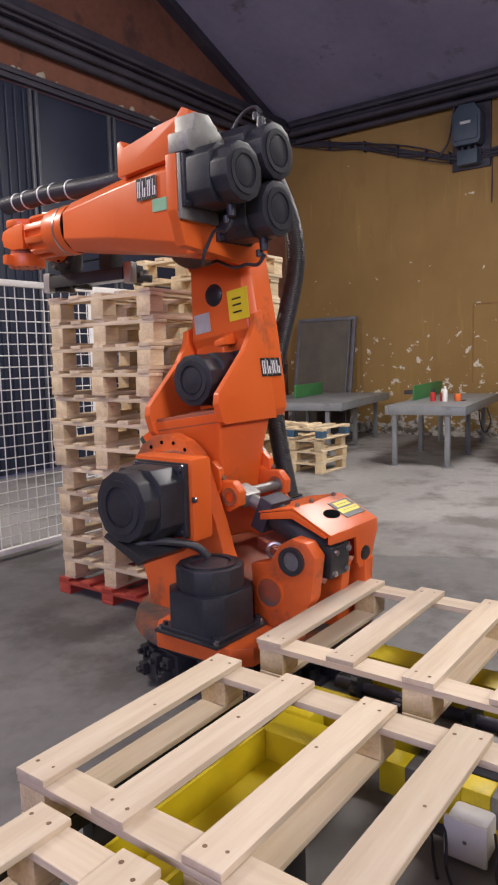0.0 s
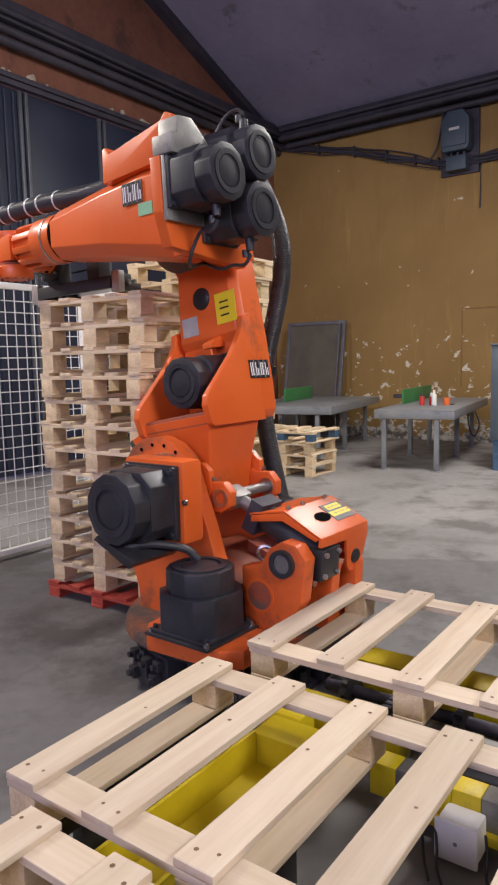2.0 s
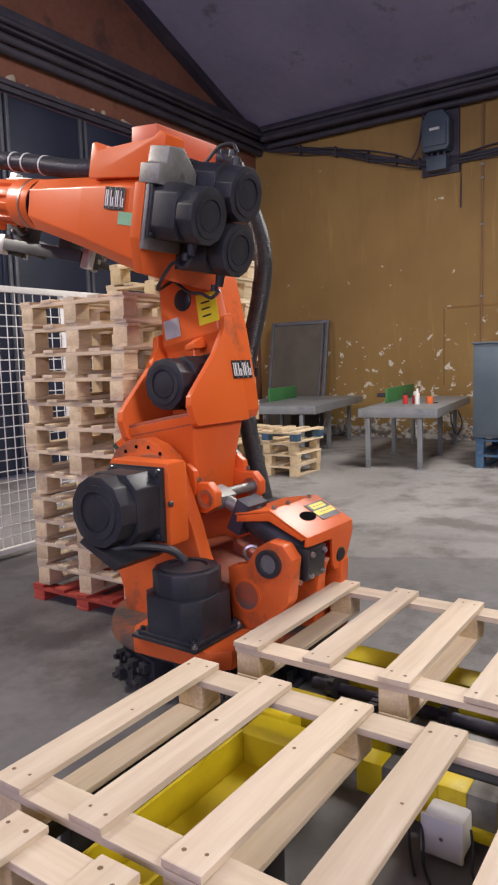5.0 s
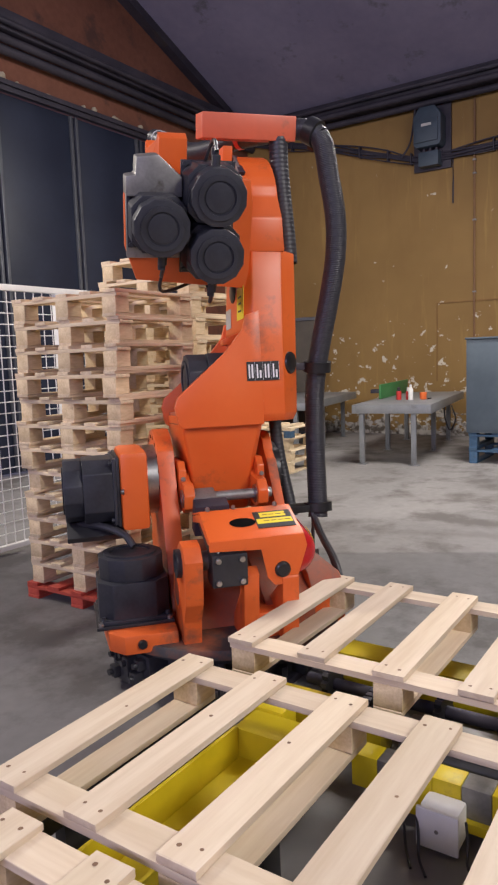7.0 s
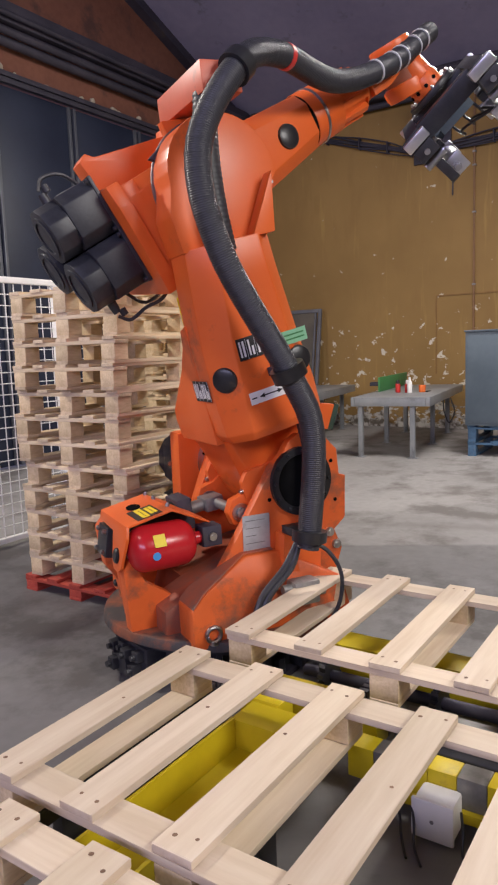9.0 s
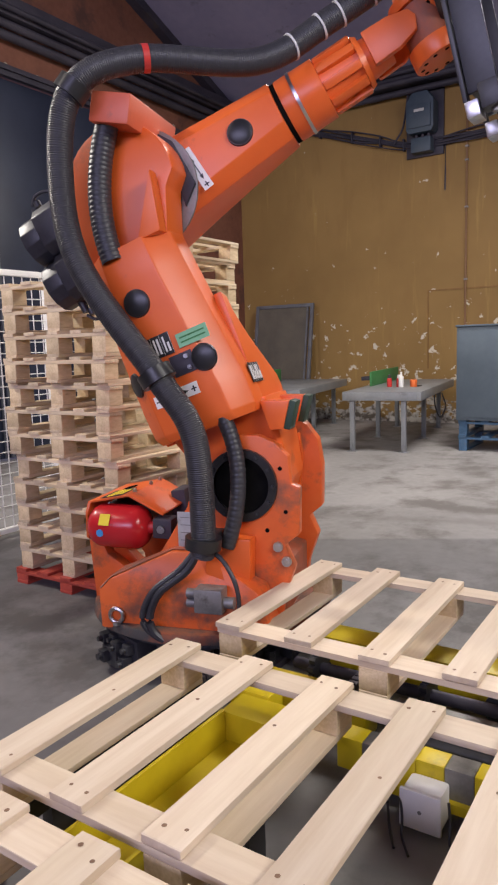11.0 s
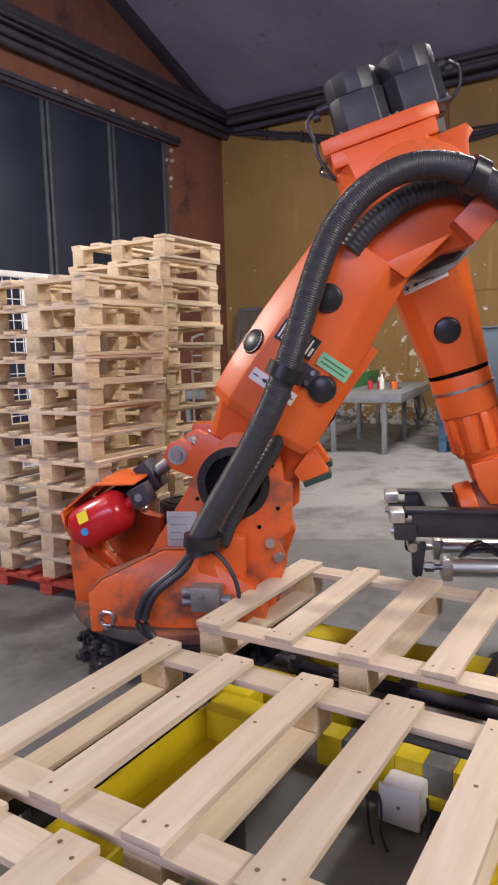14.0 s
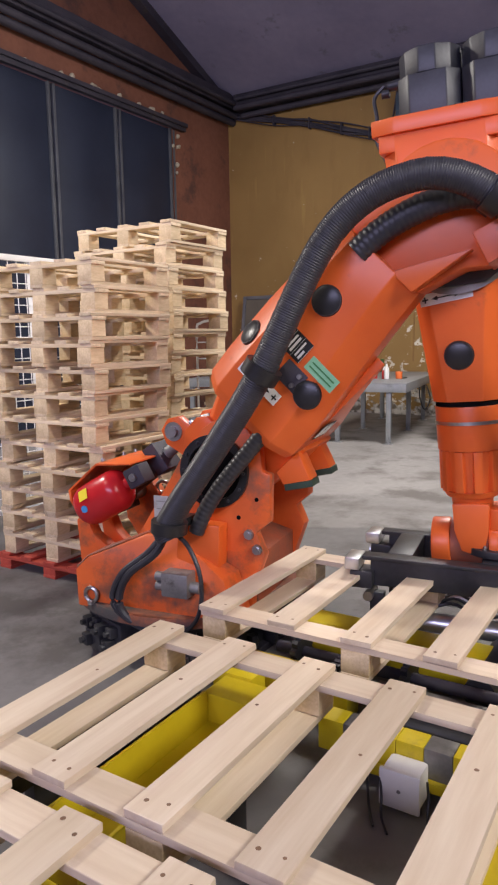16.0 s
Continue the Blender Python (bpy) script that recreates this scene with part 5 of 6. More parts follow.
    for y in (-0.15, 0.15):
        bm = B()
        tube(bm, (0.31, y, z0 + 0.20), (0.31, y, z0 + 0.62), 0.040, seg=24)
        box(bm, 0.262, 0.358, y - 0.048, y + 0.048, z0 + 0.16, z0 + 0.205, 0.006)
        box(bm, 0.262, 0.358, y - 0.048, y + 0.048, z0 + 0.615, z0 + 0.66, 0.006)
        part("air_cylinder", bm, ALU, g, "aluminium air cylinder")
        bm = B()
        tube(bm, (0.31, y, z0 + 0.06), (0.31, y, z0 + 0.165), 0.013, seg=12)
        tube(bm, (0.31, y, z0 + 0.09), (0.31, y, z0 + 0.13), 0.022, seg=6)
        part("piston_rod", bm, STEEL, g)
        bm = B()
        box(bm, 0.216, 0.262, y - 0.02, y + 0.02, z0 + 0.60, z0 + 0.66, 0.004)
        part("cylinder_mount", bm, BLACKSTEEL, g)
    bm = B()
    box(bm, 0.10, 0.22, -0.10, 0.10, 0.04, 0.20, 0.008)
    part("valve_box", bm, CABINET, g)
    for k in range(3):
        bm = B()
        sweep(bm, arc_pts([(0.18, -0.09 + 0.07 * k, 0.10), (0.26, -0.10 + 0.07 * k, 0.04), (0.28, -0.09 + 0.06 * k, -0.06), (0.24, -0.10 + 0.06 * k, -0.16), (0.27, -0.13, -0.26)], 5), 0.007, 6)
        part("air_line", bm, RUBBER, g)


wrist_and_gripper()


# the balancer: cylinder, cover and tank swing on the column; its rod end stays on the arm's pin
def balancer():
    px, pz = BAL
    slope = math.tan(radians(REST))

    def at(x):
        return (x - px, 0.085, slope * (x - px))
    bm = B()
    tube(bm, at(-0.50), at(-0.16), 0.062, seg=28, bevel=0.004)
    c = part("balancer", bm, BLACKSTEEL, robot, "black hydraulic balancer with an orange cover and a red tank")
    MOVING[c] = 7
    tilt = Matrix.Rotation(radians(-REST), 4, "Y")
    bm = B()
    box(bm, -0.035, 0.035, -0.075, 0.075, -0.075, 0.075, 0.006)
    part("cylinder_head", bm, DARKSTEEL, c, "", Matrix.Translation(at(-0.17)) @ tilt)
    bm = B()
    box(bm, -0.06, 0.05, -0.072, 0.072, -0.068, 0.066, 0.008)
    block = part("end_block", bm, BLACKSTEEL, c, "", Matrix.Translation((-0.475 - px, 0.085, 0.560 - pz)))
    bolts(block, [(-0.061, y, z) for y in (-0.048, 0.048) for z in (-0.045, 0.045)], 0.012, (-1, 0, 0))
    # folded sheet cover
    bm = B()
    prism(bm, [(-0.16, 0.700), (-0.16, 0.708), (-0.335, 0.757), (-0.527, 0.681), (-0.522, 0.672), (-0.335, 0.747)], -0.225, 0.165, "xz", 0.002)
    prism(bm, [(0.165, 0.680), (-0.225, 0.680), (-0.238, 0.63), (-0.195, 0.497), (-0.16, 0.476), (-0.10, 0.476), (-0.07, 0.51), (-0.045, 0.63), (0.165, 0.640)], -0.5285, -0.516, "yz", 0.002)
    prism(bm, [(-0.17, 0.699), (-0.335, 0.746), (-0.515, 0.672), (-0.50, 0.66), (-0.335, 0.71), (-0.17, 0.672)], 0.157, 0.165, "xz", 0.001)
    shift = Matrix.Translation((-px, 0, -pz))
    cover = part("balancer_cover", bm, ORANGE, c, "orange folded sheet cover", shift)
    m = Matrix.Translation((-0.425, -0.125, 0.7225)) @ Matrix.Rotation(-math.atan2(0.076, 0.192), 4, "Y")
    bm = B()
    box(bm, -0.055, 0.055, -0.085, 0.075, 0, 0.002)
    part("warning_label", bm, LABELBLACK, cover, "black and yellow warning label", m)
    for x, y0, y1 in ((-0.012, -0.080, 0.070), (0.030, -0.060, 0.050)):
        bm = B()
        box(bm, x - 0.016, x + 0.016, y0, y1, 0.0022, 0.0030)
        part("label_field", bm, LABELYELLOW, cover, "", m)
    bm = B()
    for k, y in enumerate((-0.06, -0.03, 0.0, 0.03)):
        box(bm, -0.013, -0.010, y - 0.012, y + 0.012, 0.0032, 0.0037)
        box(bm, 0.028, 0.031, y - 0.012, y + 0.010, 0.0032, 0.0037)
    part("label_bar", bm, LABELBLACK, cover, "", m)
    # black oval face on the sheet, painted as a hole's shade
    bm = B()
    bm.faces.new([bm.verts.new((0.030 * math.cos(2 * math.pi * k / 24), 0.055 * math.sin(2 * math.pi * k / 24), 0.002)) for k in range(24)])
    part("cover_slot", bm, HOLE, cover, "flat black oval painted for the shade of a hole", Matrix.Translation((-0.430, 0.005, 0.7195)) @ Matrix.Rotation(-math.atan2(0.076, 0.192), 4, "Y"))
    cap(cover, pose(-0.530, -0.132, 0.540, 0, 0, -90), 0.034)
    bolts(cover, [(x, y, 0.757 - (-0.335 - x) * 0.0) for x, y in ((-0.335, 0.13), (-0.335, 0.02), (-0.335, -0.16))], 0.010, (0, 0, 1))
    # red tank, valve block
    bm = B()
    n = 24
    rows = []
    for i in range(17):
        a = math.pi * i / 16
        x = -0.075 * math.cos(a) - 0.072 * (1 if i < 8 else (-1 if i > 8 else 0))
        r = 0.100 * math.sin(a) ** 0.72 if 0 < i < 16 else 0.012
        rows.append([(x, r * math.cos(2 * math.pi * k / n), r * math.sin(2 * math.pi * k / n)) for k in range(n)])
    loft(bm, rows)
    lean = Matrix.Translation((-0.362 - px, -0.202, 0.597 - pz)) @ Matrix.Rotation(radians(-10), 4, "Y")
    tank = part("accumulator", bm, REDTANK, c, "glossy red pressure accumulator", lean)
    bm = B()
    box(bm, -0.085, -0.035, -0.0015, 0.0, -0.026, 0.026)
    part("tank_label", bm, LABELYELLOW, tank, "", Matrix.Translation((0.025, -0.090, 0.048)) @ Matrix.Rotation(radians(-28), 4, "X"))
    bm = B()
    tube(bm, (-0.055, -0.0985, -0.012), (-0.055, -0.1010, -0.012), 0.017, seg=20)
    part("tank_sticker", bm, LABELBLUE, tank, "")
    bm = B()
    tube(bm, (0.12, 0, 0), (0.20, 0.0, 0.01), 0.030, 0.026, 16)
    part("tank_neck", bm, REDTANK, tank)
    bm = B()
    box(bm, 0.175, 0.265, -0.042, 0.05, -0.035, 0.055, 0.008)
    part("valve_block", bm, DARKSTEEL, tank, "dark steel valve block")
    bm = B()
    tube(bm, (0.218, -0.042, 0.010), (0.218, -0.054, 0.010), 0.018, seg=14)
    tube(bm, (0.218, -0.053, 0.010), (0.218, -0.058, 0.010), 0.009, seg=6)
    part("valve_screw", bm, STEEL, tank)
    bm = B()
    tube(bm, (-0.30, 0.085, 0), (-0.02, 0.085, 0), 0.030, seg=20)
    box(bm, -0.06, 0.035, 0.03, 0.14, -0.034, 0.034, 0.012)
    r = part("balance_rod", bm, CAST, robot, "grey balancer rod end")
    MOVING[r] = 8


balancer()


# ---- hoses, as chains of rigid ribbed pieces ----
HOSES = []


def hose(name, knots, count, radius, ribs, label, mat=None, ties=()):
    """knots: (body, point, tangent), body 0 column, 1 arm, 2 forearm; none for the main hose, which has its own table. The pieces are laid along the curve at every moment."""
    pieces = []
    bm = B()
    n, step = 14, 0.058
    rows = []
    for k in range(ribs * 4 + 1):
        z = -step / 2 + step * k / (ribs * 4)
        r = radius * (1.0 if k % 4 in (1, 2) else 0.962)
        rows.append([(r * math.cos(2 * math.pi * j / n), r * math.sin(2 * math.pi * j / n), z) for j in range(n)])
    loft(bm, rows, False)
    me = mesh_of(name, bm, mat or RUBBER, 60)
    for k in range(count):
        p = part("hose_piece", me, None, robot, label if k == 0 else "")
        pieces.append(p)
        if k in ties:
            bm = B()
            ring(bm, (0, 0, -0.004), (0, 0, 0.004), radius * 1.07, radius * 0.9, 16)
            part("cable_tie", bm, TIE, p, "pale cable tie")
        if not knots and k == 48:
            bm = B()
            ring(bm, (0, 0, -0.012), (0, 0, 0.012), radius * 1.03, radius * 0.9, 16)
            part("marker_band", bm, REDCAN, p, "faded red marker band")
    HOSES.append((knots, pieces))


# the dress hose: body (0 column, 1 arm, 2 forearm) and places over time, from the foot clamp to the hand
MAIN_HOSE = [
    (0, ((0, (0.150, -0.535, 0.575)), (16, (0.150, -0.535, 0.575)))),
    (0, ((0, (0.163, -0.540, 0.650)), (16, (0.163, -0.540, 0.650)))),
    (1, ((0, (-0.030, -0.565, 0.250)), (16, (-0.020, -0.565, 0.250)))),
    (1, ((0, (-0.070, -0.575, 0.520)), (16, (-0.070, -0.575, 0.520)))),
    (1, ((0, (-0.27, -0.610, 1.05)), (7, (-0.27, -0.620, 1.05)), (9, (-0.215, -0.56, 1.02)), (12.5, (-0.205, -0.56, 1.03)), (16, (-0.215, -0.55, 1.03)))),
    (1, ((0, (-0.25, -0.590, 1.42)), (7, (-0.25, -0.610, 1.40)), (9, (-0.195, -0.55, 1.38)), (12.5, (-0.115, -0.55, 1.385)), (14.5, (-0.135, -0.55, 1.31)), (16, (-0.120, -0.55, 1.325)))),
    (2, ((0, (-0.06, -0.555, 0.375)), (7, (-0.06, -0.555, 0.375)), (9, (0.14, -0.54, 0.300)), (11.5, (0.04, -0.55, 0.316)), (12.5, (0.01, -0.55, 0.248)), (14.5, (-0.02, -0.53, 0.155)), (16, (-0.01, -0.52, 0.165)))),
    (2, ((0, (0.16, -0.30, 0.33)), (7, (0.18, -0.32, 0.33)), (9, (0.42, -0.40, 0.285)), (11.5, (0.28, -0.45, 0.325)), (12.5, (0.294, -0.42, 0.361)), (16, (0.22, -0.42, 0.32)))),
    (2, ((0, (0.45, -0.03, 0.222)), (7, (0.50, -0.10, 0.222)), (9, (0.74, -0.25, 0.090)), (11.5, (0.66, -0.18, 0.180)), (12.5, (0.64, -0.26, 0.328)), (16, (0.60, -0.22, 0.30)))),
    (2, ((0, (0.90, 0.0, 0.235)), (7, (0.95, -0.05, 0.225)), (9, (1.12, -0.16, 0.030)), (11.5, (0.96, -0.05, 0.216)), (12.5, (0.96, -0.10, 0.315)), (16, (0.94, -0.08, 0.29)))),
    (2, ((0, (1.36, 0.0, 0.235)), (7, (1.40, 0.0, 0.230)), (9, (1.60, 0.0, 0.060)), (11.5, (1.34, 0.0, 0.245)), (12.5, (1.30, -0.05, 0.370)), (16, (1.28, -0.05, 0.33)))),
]
hose("main_hose", [], 74, 0.050, 7, "black corrugated dress hose", ties=(61, 64, 66, 69, 71))
hose("upper_sleeve", [(1, (-0.13, -0.425, 1.03), (0.0, 0.0, 0.35)), (4, (0.04, -0.40, -0.105), (0.05, 0.0, 0.35))], 14, 0.047, 3, "crinkled black cable sleeve")
hose("lower_sleeve", [(1, (0.05, -0.375, 0.285), (0.03, 0.0, -0.30)), (0, (0.22, -0.42, 0.58), (-0.10, -0.02, -0.28))], 12, 0.033, 3, "crinkled black cable sleeve")


def place(t, table):
    """Smooth steps through a short table of times and places."""
    return Vector([blend(t, [(tt, p[k]) for tt, p in table]) for k in range(3)])


bm = B()
ring(bm, (0, 0, -0.028), (0, 0, 0.028), 0.064, 0.049)
box(bm, -0.02, 0.02, 0.055, 0.095, -0.02, 0.02, 0.004)
CLAMP = part("hose_clamp", bm, CAPMAT, robot, "black clamp that holds the hose to its carrier")


def hose_points(knots, frames, count, t):
    if knots:
        pts = []
        (b0, p0, d0), (b1, p1, d1) = knots
        p, q = frames[b0] @ Vector(p0), frames[b1] @ Vector(p1)
        span = (q - p).length * 1.05
        dp, dq = (frames[b0].to_3x3() @ Vector(d0)).normalized() * span, (frames[b1].to_3x3() @ Vector(d1)).normalized() * span
        for i in range(25):
            s = i / 24
            pts.append((2 * s ** 3 - 3 * s * s + 1) * p + (s ** 3 - 2 * s * s + s) * dp + (-2 * s ** 3 + 3 * s * s) * q + (s ** 3 - s * s) * dq)
    else:
        pts = arc_pts([frames[b] @ place(t, table) for b, table in MAIN_HOSE], 14)
    run = [0.0]
    for a, b in zip(pts, pts[1:]):
        run.append(run[-1] + (b - a).length)
    out, j = [], 0
    for k in range(count):
        s = run[-1] * (k + 0.5) / count
        while run[j + 1] < s:
            j += 1
        f = (s - run[j]) / (run[j + 1] - run[j])
        a, b = pts[j], pts[j + 1]
        d0 = (pts[min(j + 1, len(pts) - 1)] - pts[max(j - 1, 0)]).normalized()
        d1 = (pts[min(j + 2, len(pts) - 1)] - pts[j]).normalized()
        d = d0.lerp(d1, f).normalized()
        out.append((a.lerp(b, f), d))
    return out


def upright(p, d):
    """A pose at p whose z axis is d."""
    x = Vector((0.31, 0.87, 0.12)).cross(d).normalized()
    y = d.cross(x)
    return Matrix.Translation(p) @ Matrix((x, y, d)).transposed().to_4x4()


def motions():
    times = [k * 0.2 for k in range(81)]
    rows = {}
    for t in times:
        fr = frames_at(t)
        for ob, k in MOVING.items():
            rows.setdefault(ob, []).append((t, fr[k]))
        knee = [fr[b] @ place(t, table) for b, table in MAIN_HOSE[5:8]]
        rows.setdefault(CLAMP, []).append((t, upright(knee[1], (knee[2] - knee[0]).normalized())))
        for knots, pieces in HOSES:
            for ob, (c, d) in zip(pieces, hose_points(knots, fr, len(pieces), t)):
                rows.setdefault(ob, []).append((t, upright(c, d)))
    for ob, r in rows.items():
        walk(ob, r)


# ---- fence, tables and the far end of the hall ----
def fence():
    f = thing("mesh_fence", pose(0, 0, 0), "white welded mesh safety fence", "fence")
    y, x0, x1, top = 2.90, 0.60, 3.62, 1.985
    bm = B()
    box(bm, x0, x1, y - 0.02, y + 0.02, top - 0.045, top, 0.004)
    part("top_rail", bm, WHITEPAINT, f)
    bm = B()
    box(bm, x0, x1, y - 0.02, y + 0.02, 0.03, 0.07, 0.004)
    part("bottom_rail", bm, WHITEPAINT, f)
    for x in (x0, 2.10 - 0.0, x1):
        bm = B()
        box(bm, -0.02, 0.02, -0.025, 0.025, 0.0, top - 0.046, 0.004)
        part("post", bm, WHITEPAINT, f, at=pose(x if x != 2.10 else 2.86, y, 0))
    bm = B()
    tube(bm, (0, 0, 0.07), (0, 0, top - 0.045), 0.004, seg=6)
    v = mesh_of("wire", bm, WHITEPAINT)
    n = int((x1 - x0) / 0.080)
    for k in range(1, n):
        part("upright_wire", v, None, f, at=pose(x0 + (x1 - x0) * k / n, y - 0.004, 0))
    bm = B()
    tube(bm, (x0, 0, 0), (x1, 0, 0), 0.004, seg=6)
    h = mesh_of("wire", bm, WHITEPAINT)
    m = int((top - 0.1) / 0.080)
    for k in range(1, m):
        part("cross_wire", h, None, f, at=pose(0, y + 0.004, 0.07 + (top - 0.115) * k / m))


fence()


def table(m, length, width, h, label):
    t = thing("steel_table", m, label, "table", "steel tables by the ochre wall")
    bm = B()
    box(bm, 0, length, 0, width, h - 0.012, h, 0.003)
    part("tabletop", bm, TABLESTEEL, t)
    for y in (0.0, width - 0.05):
        bm = B()
        box(bm, 0.0, length, y, y + 0.05, h - 0.11, h - 0.013, 0.004)
        part("long_rail", bm, TABLESTEEL, t)
    for x in (0.0, length - 0.05):
        bm = B()
        box(bm, x, x + 0.05, 0.051, width - 0.051, h - 0.11, h - 0.013, 0.004)
        part("end_rail", bm, TABLESTEEL, t)
    for x in (0.03, length * 0.5, length - 0.12):
        for y in (0.22, width - 0.11):
            bm = B()
            box(bm, -0.030, 0.030, -0.030, 0.030, 0.008, h - 0.111, 0.004)
            box(bm, -0.06, 0.06, -0.06, 0.06, 0.0, 0.008)
            prism(bm, [(-0.034, 0.008), (-0.034, 0.14), (-0.06, 0.01)], -0.004, 0.004, "xz")
            part("leg", bm, TABLESTEEL, t, at=pose(x + 0.04, y, 0))
    return t


table(pose(7.20, 1.40, 0, 0, 0, 9), 2.75, 0.98, 0.755, "long grey steel work table with cans on it")
table(pose(7.38, 3.16, 0, 0, 0, 11), 2.6, 1.55, 0.755, "long grey steel work table behind the low pallets")


def on_tables():
    def green_board(m, length):
        bm = B()
        box(bm, 0, length, -0.012, 0.012, 0, 0.20, 0.003)
        solid("green_board", bm, GREEN, "green painted guide board standing on a steel table", "board", at=m, group="green boards")
    green_board(pose(8.10, 2.44, 0.756, 0, 0, 9), 1.75)
    green_board(pose(8.15, 4.40, 0.756, 0, 0, 11), 1.25)
    for x, y, mat, lid in ((8.02, 2.13, REDCAN, BLACKSTEEL), (8.02, 1.995, REDCAN, WHITEPAINT)):
        c = thing("spray_can", pose(x, y, 0.756), "red spray can with a cap on the steel table" if lid is BLACKSTEEL else "white bottle with a red side on the steel table", "can", "cans")
        bm = B()
        tube(bm, (0, 0, 0), (0, 0, 0.115), 0.034, seg=20, bevel=0.004)
        part("can_body", bm, mat, c)
        bm = B()
        tube(bm, (0, 0, 0.116), (0, 0, 0.165), 0.024, 0.020, seg=18, bevel=0.004)
        part("cap", bm, lid, c)
    c = thing("white_bottle", pose(7.97, 1.945, 0.756), "white plastic bottle on the steel table", "bottle")
    bm = B()
    tube(bm, (0, 0, 0), (0, 0, 0.15), 0.033, seg=18, bevel=0.005)
    part("bottle_body", bm, WHITEPAINT, c)
    bm = B()
    tube(bm, (0, 0, 0.151), (0, 0, 0.205), 0.018, 0.014, seg=14)
    part("nozzle", bm, WHITEPAINT, c)
    c = thing("cup", pose(8.10, 1.82, 0.756), "orange cup with a dark strap on the steel table", "cup")
    bm = B()
    tube(bm, (0, 0, 0), (0, 0, 0.095), 0.042, 0.048, seg=18, bevel=0.004)
    part("cup_body", bm, ORANGECUP, c)
    bm = B()
    box(bm, 0.05, 0.16, -0.06, -0.02, 0.0, 0.012, 0.002)
    part("strap", bm, BLACKSTEEL, c)
    # small things at the back of the tables
    bm = B()
    box(bm, -0.10, 0.10, -0.14, 0.14, 0, 0.06, 0.01)
    solid("power_supply", bm, DARKSTEEL, "dark grey box at the table's back edge", "box", at=pose(9.55, 3.05, 0.756, 0, 0, 9))
    bm = B()
    sweep(bm, arc_pts([(8.6, 1.60, 0.64), (8.62, 1.55, 0.45), (8.6, 1.62, 0.30), (8.58, 1.68, 0.45), (8.58, 1.70, 0.645)], 6), 0.010, 6)
    solid("hanging_cable", bm, RUBBER, "black cable loop hanging under the table", "cable")


on_tables()


def far_things():
    # framed mesh panel leaning on the wall
    f = thing("leaning_panel", pose(9.90, 4.42, 0.0, 0, 9, 0), "dark grey framed panel leaning on the ochre wall", "panel")
    for y0, y1, z0, z1 in ((0, 0.06, 0, 2.10), (1.13, 1.19, 0, 2.10), (0.061, 1.129, 2.04, 2.10), (0.061, 1.129, 0.0, 0.06), (0.10, 0.13, 0.061, 2.039)):
        bm = B()
        box(bm, -0.025, 0.025, y0, y1, z0, z1, 0.003)
        part("frame_bar", bm, PANELGREY, f)
    bm = B()
    box(bm, -0.006, 0.006, 0.131, 1.129, 0.061, 2.039)
    part("sheet", bm, PANELMESH, f, "grey-brown wire mesh infill")
    # cabinet on two blue pallets
    for k in range(2):
        pallet(pose(7.64, 1.08, k * 0.19), "blue painted wooden pallet under a cabinet", 0.80, 1.20, 5, 0.10, (BLUEWOOD, BLUEWOOD), "blue pallets under the cabinet", (0.024, 0.024, 0.118, 0.024), seed=40 + k)
    c = thing("steel_cabinet", pose(7.60, 1.10, 0.381), "closed grey-blue steel cabinet on blue pallets", "cabinet")
    bm = B()
    box(bm, 0.0, 0.80, -1.12, 0.0, 0.0, 1.13, 0.012)
    part("body", bm, CABINET, c)
    bm = B()
    box(bm, -0.012, -0.001, -1.09, -0.03, 0.04, 1.09, 0.004)
    d = part("door", bm, CABINET, c)
    bm = B()
    box(bm, -0.02, 0.81, -1.13, 0.01, 1.131, 1.155, 0.006)
    part("lid", bm, CABINET, c)
    bm = B()
    box(bm, -0.03, -0.013, -1.02, -0.98, 0.50, 0.64, 0.004)
    part("handle", bm, BLACKSTEEL, d)
    # narrow tube trolley frame behind the pallets
    bm = B()
    sweep(bm, arc_pts([(0, 0, 0), (0, 0, 1.0), (0, 0, 1.40), (0.02, -0.02, 1.46), (0.08, -0.08, 1.48), (0.13, -0.12, 1.45), (0.14, -0.13, 1.38), (0.14, -0.13, 0.8), (0.14, -0.13, 0.0)], 4), 0.010, 8)
    for z in (1.05, 1.18, 1.31):
        sweep(bm, [(0, 0, z), (0.14, -0.13, z)], 0.006, 6)
    solid("tube_trolley", bm, ALU, "bare steel tube trolley frame behind the pallets", "trolley", at=pose(3.62, 1.88, 0.0))


far_things()


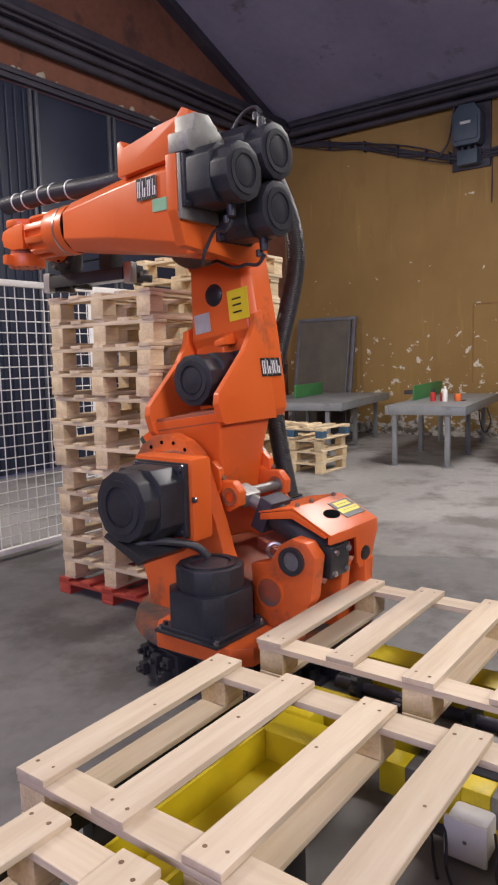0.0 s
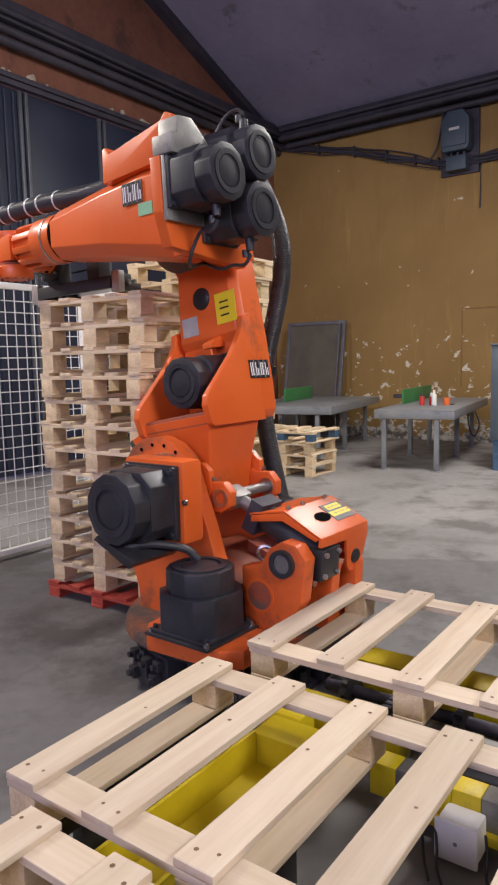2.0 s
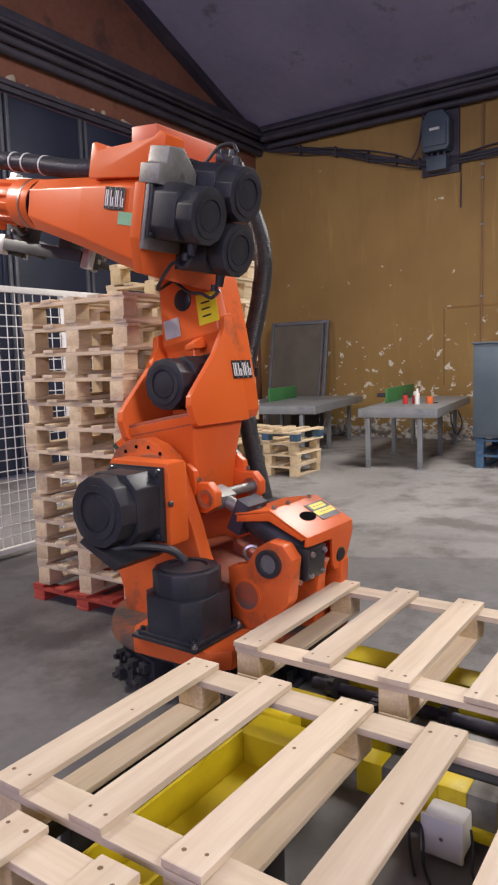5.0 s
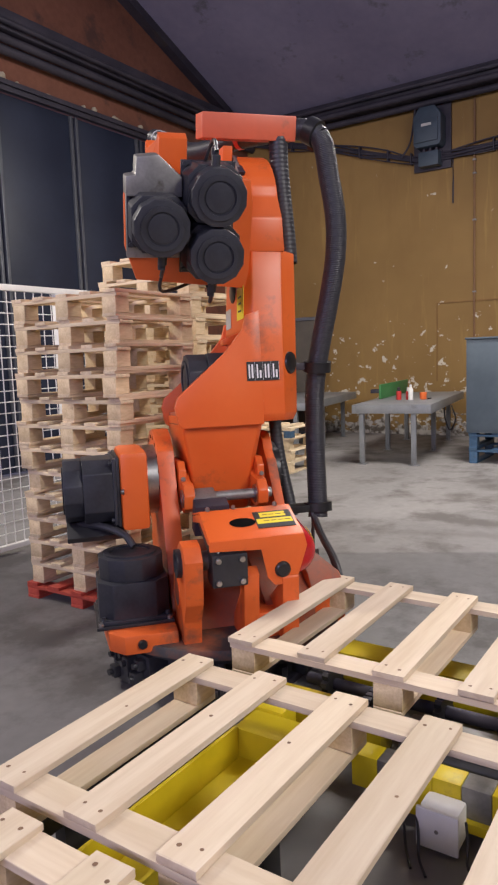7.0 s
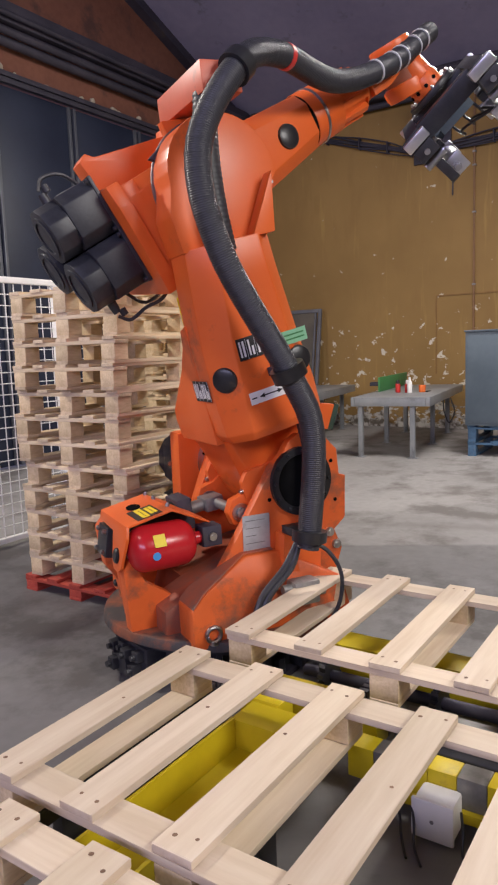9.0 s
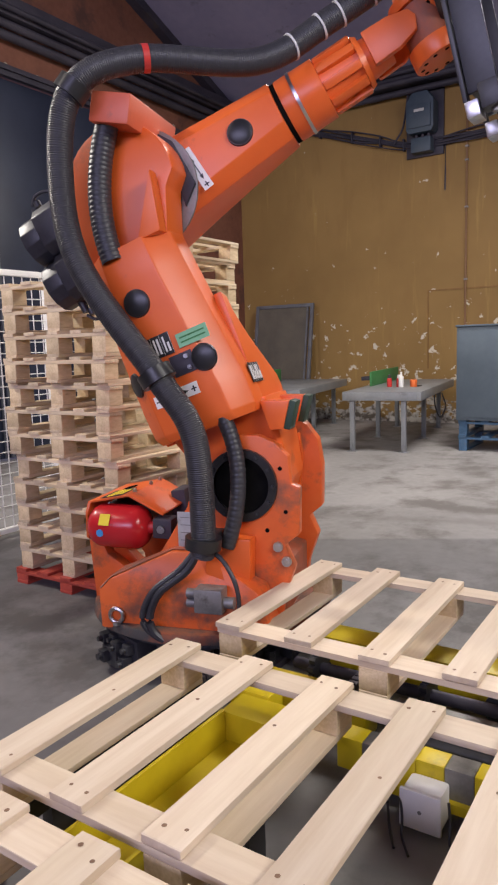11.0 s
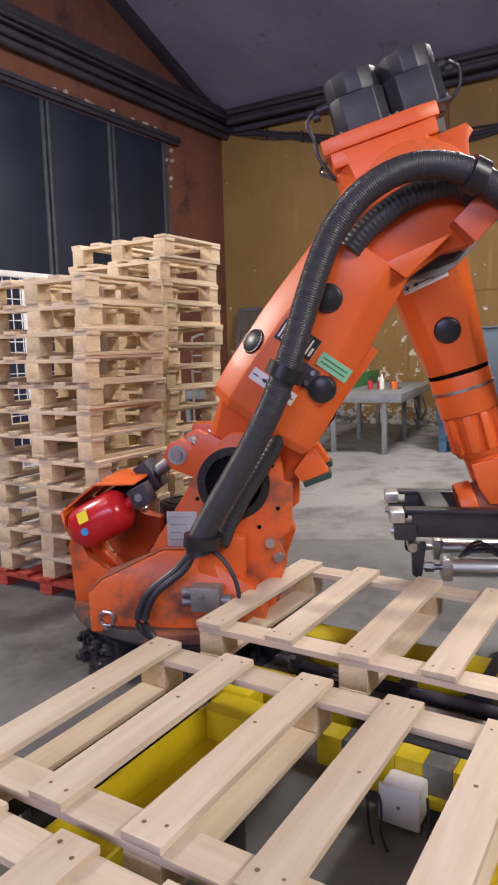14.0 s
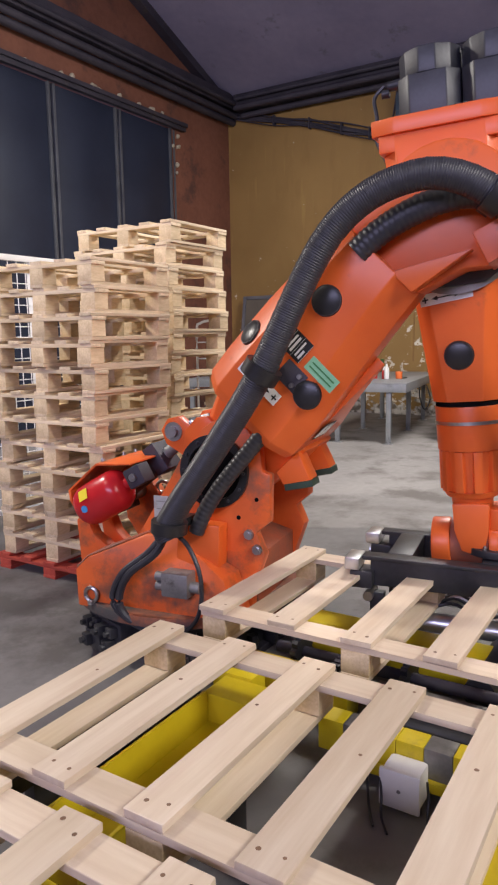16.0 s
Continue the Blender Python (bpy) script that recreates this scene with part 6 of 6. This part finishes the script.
# ---- pallet conveyor ----
def conveyor():
    c = thing("chain_conveyor", pose(0, 0, 0), "yellow and black pallet chain conveyor", "conveyor")

    def piece(name, mat, label, *b, bevel=0.004):
        bm = B()
        box(bm, *b, bevel)
        return part(name, bm, mat, c, label)

    # two black chain rails under the base boards
    for x0, x1, y in ((-0.92, 1.16, -0.062), (-0.92, 1.86, -0.535)):
        r = piece("chain_rail", BLACKSTEEL, "black chain rail", x0, x1, y - 0.02, y + 0.02, 0.19, 0.240)
        bm = B()
        box(bm, -0.011, 0.011, -0.017, 0.017, 0.0, 0.0225, 0.003)
        lk = mesh_of("chain_link", bm, DARKSTEEL)
        k = x0 + 0.02
        while k < x1:
            part("chain_link", lk, None, r, at=pose(k, y, 0.240))
            k += 0.031
    # outer yellow beam
    piece("outer_beam", YELLOW, "yellow outer beam", -0.95, 1.90, -1.27, -1.135, 0.08, 0.262, bevel=0.008)
    # yellow trough under the first pallet, open to the top
    for y0, y1, z0, z1 in ((-0.215, -0.203, 0.03, 0.215), (-0.392, -0.380, 0.03, 0.19)):
        piece("trough_side", YELLOW, "", 0.02, 0.765, y0, y1, z0, z1, bevel=0.002)
    piece("trough_floor", YELLOW, "", 0.02, 0.765, -0.379, -0.216, 0.098, 0.110, bevel=0.002)
    piece("trough_end", YELLOW, "", 0.766, 0.90, -0.40, -0.195, 0.03, 0.205, bevel=0.006)
    piece("trough_end", YELLOW, "", 0.90, 0.99, -0.30, -0.14, 0.03, 0.215, bevel=0.006)
    piece("trough_side", YELLOW, "", -0.62, -0.05, -0.40, -0.25, 0.03, 0.20, bevel=0.006)
    # cross beams with hazard stripes
    for k in range(-1, 6):
        y1 = -0.64 - k * 0.085
        piece("stripe_block", CAST if k in (0, 3) else YELLOW, "", 0.885, 0.965, y1 - 0.0845, y1, 0.06, 0.165, bevel=0.004)
    piece("beam_lip", YELLOW, "", 0.862, 0.884, -1.13, -0.645, 0.045, 0.075, bevel=0.003)
    piece("cross_beam", YELLOW, "", 1.46, 1.60, -1.13, -0.20, 0.06, 0.20, bevel=0.006)
    piece("cross_beam", YELLOW, "", 1.05, 1.15, -0.58, -0.16, 0.06, 0.19, bevel=0.006)
    piece("cross_beam", CAST, "bare steel cross beam", 1.10, 1.18, -1.13, -0.645, 0.08, 0.18)
    piece("cross_beam", CAST, "bare steel cross beam", 0.33, 0.39, -1.13, -0.645, 0.04, 0.10)
    piece("cross_beam", CAST, "bare steel cross beam", -0.58, -0.50, -1.13, -0.645, 0.04, 0.20)
    piece("red_cover", REDCAN, "small red cover", 1.44, 1.62, -0.565, -0.50, 0.202, 0.24)
    for x, y in ((-0.80, -1.2), (0.30, -1.2), (1.75, -1.2), (-0.80, -0.535), (0.42, -0.535), (1.70, -0.535), (-0.80, -0.062), (0.20, -0.062), (1.10, -0.062)):
        piece("foot", BLACKSTEEL, "", x - 0.04, x + 0.04, y - 0.02, y + 0.02, 0.0, 0.189 if y > -1 else 0.079, bevel=0.002)
    # drive shaft, sprockets, motor
    bm = B()
    tube(bm, (1.26, -1.12, 0.17), (1.26, -0.20, 0.17), 0.022, seg=16)
    part("drive_shaft", bm, DARKSTEEL, c)
    for y in (-0.30, -0.50, -0.72):
        bm = B()
        pts = []
        for k in range(36):
            r = 0.078 if k % 3 else 0.062
            pts.append((1.26 + r * math.cos(2 * math.pi * k / 36), 0.17 + r * math.sin(2 * math.pi * k / 36)))
        prism(bm, pts, y - 0.012, y + 0.012, "xz")
        part("sprocket", bm, BLACKSTEEL, c)
    bm = B()
    tube(bm, (1.30, -0.95, 0.15), (1.66, -0.95, 0.15), 0.055, seg=20)
    part("roller", bm, BLACKSTEEL, c)
    bm = B()
    tube(bm, (1.035, -1.10, 0.13), (1.035, -0.66, 0.13), 0.040, seg=18)
    part("roller", bm, BLACKSTEEL, c)
    for k, (x, y) in enumerate(((0.80, -0.755), (0.79, -0.80), (0.83, -0.925))):
        bm = B()
        sweep(bm, arc_pts([(x, y, 0.10), (x - 0.015, y - 0.01, 0.05), (x - 0.03 - 0.01 * k, y - 0.02, 0.008), (x - 0.10, y - 0.06, 0.006)], 6), 0.004, 6)
        part("cable", bm, RUBBER, c)
    bm = B()
    sweep(bm, arc_pts([(0.05, 0.02, 0.012), (0.16, 0.10, 0.012), (0.30, 0.06, 0.012), (0.38, -0.02, 0.012), (0.50, 0.02, 0.012)], 6), 0.010, 6)
    part("cable", bm, RUBBER, c)
    b = thing("junction_box", pose(0.0, 0.0, 0.0), "white plastic junction box on the striped beam", "junction box")
    bm = B()
    box(bm, 0.80, 0.884, -0.915, -0.80, 0.018, 0.128, 0.016)
    part("housing", bm, WHITEPAINT, b)
    bm = B()
    box(bm, 0.785, 0.799, -0.918, -0.797, 0.015, 0.131, 0.006)
    lid = part("lid", bm, WHITEPAINT, b)
    bm = B()
    tube(bm, (0.7845, -0.857, 0.073), (0.7835, -0.857, 0.073), 0.006, seg=10)
    part("lid_screw", bm, CAST, lid)
    # drive gear by the robot's foot
    d = thing("drive_unit", pose(0.0, 0.0, 0.0), "black greasy drive unit beside the robot foot", "drive unit")
    bm = B()
    box(bm, 0.62, 1.00, -0.015, 0.17, 0.0, 0.11, 0.01)
    part("gear_case", bm, BLACKSTEEL, d)
    for k in range(5):
        bm = B()
        tube(bm, (0.66 + k * 0.08, 0.05, 0.11), (0.66 + k * 0.08, 0.05, 0.15), 0.028, seg=10)
        part("boss", bm, DARKSTEEL, d)
    bm = B()
    tube(bm, (0.30, 0.05, 0.06), (0.62, 0.06, 0.06), 0.055, seg=16)
    part("drive_motor", bm, BLACKSTEEL, d)


conveyor()


motions()
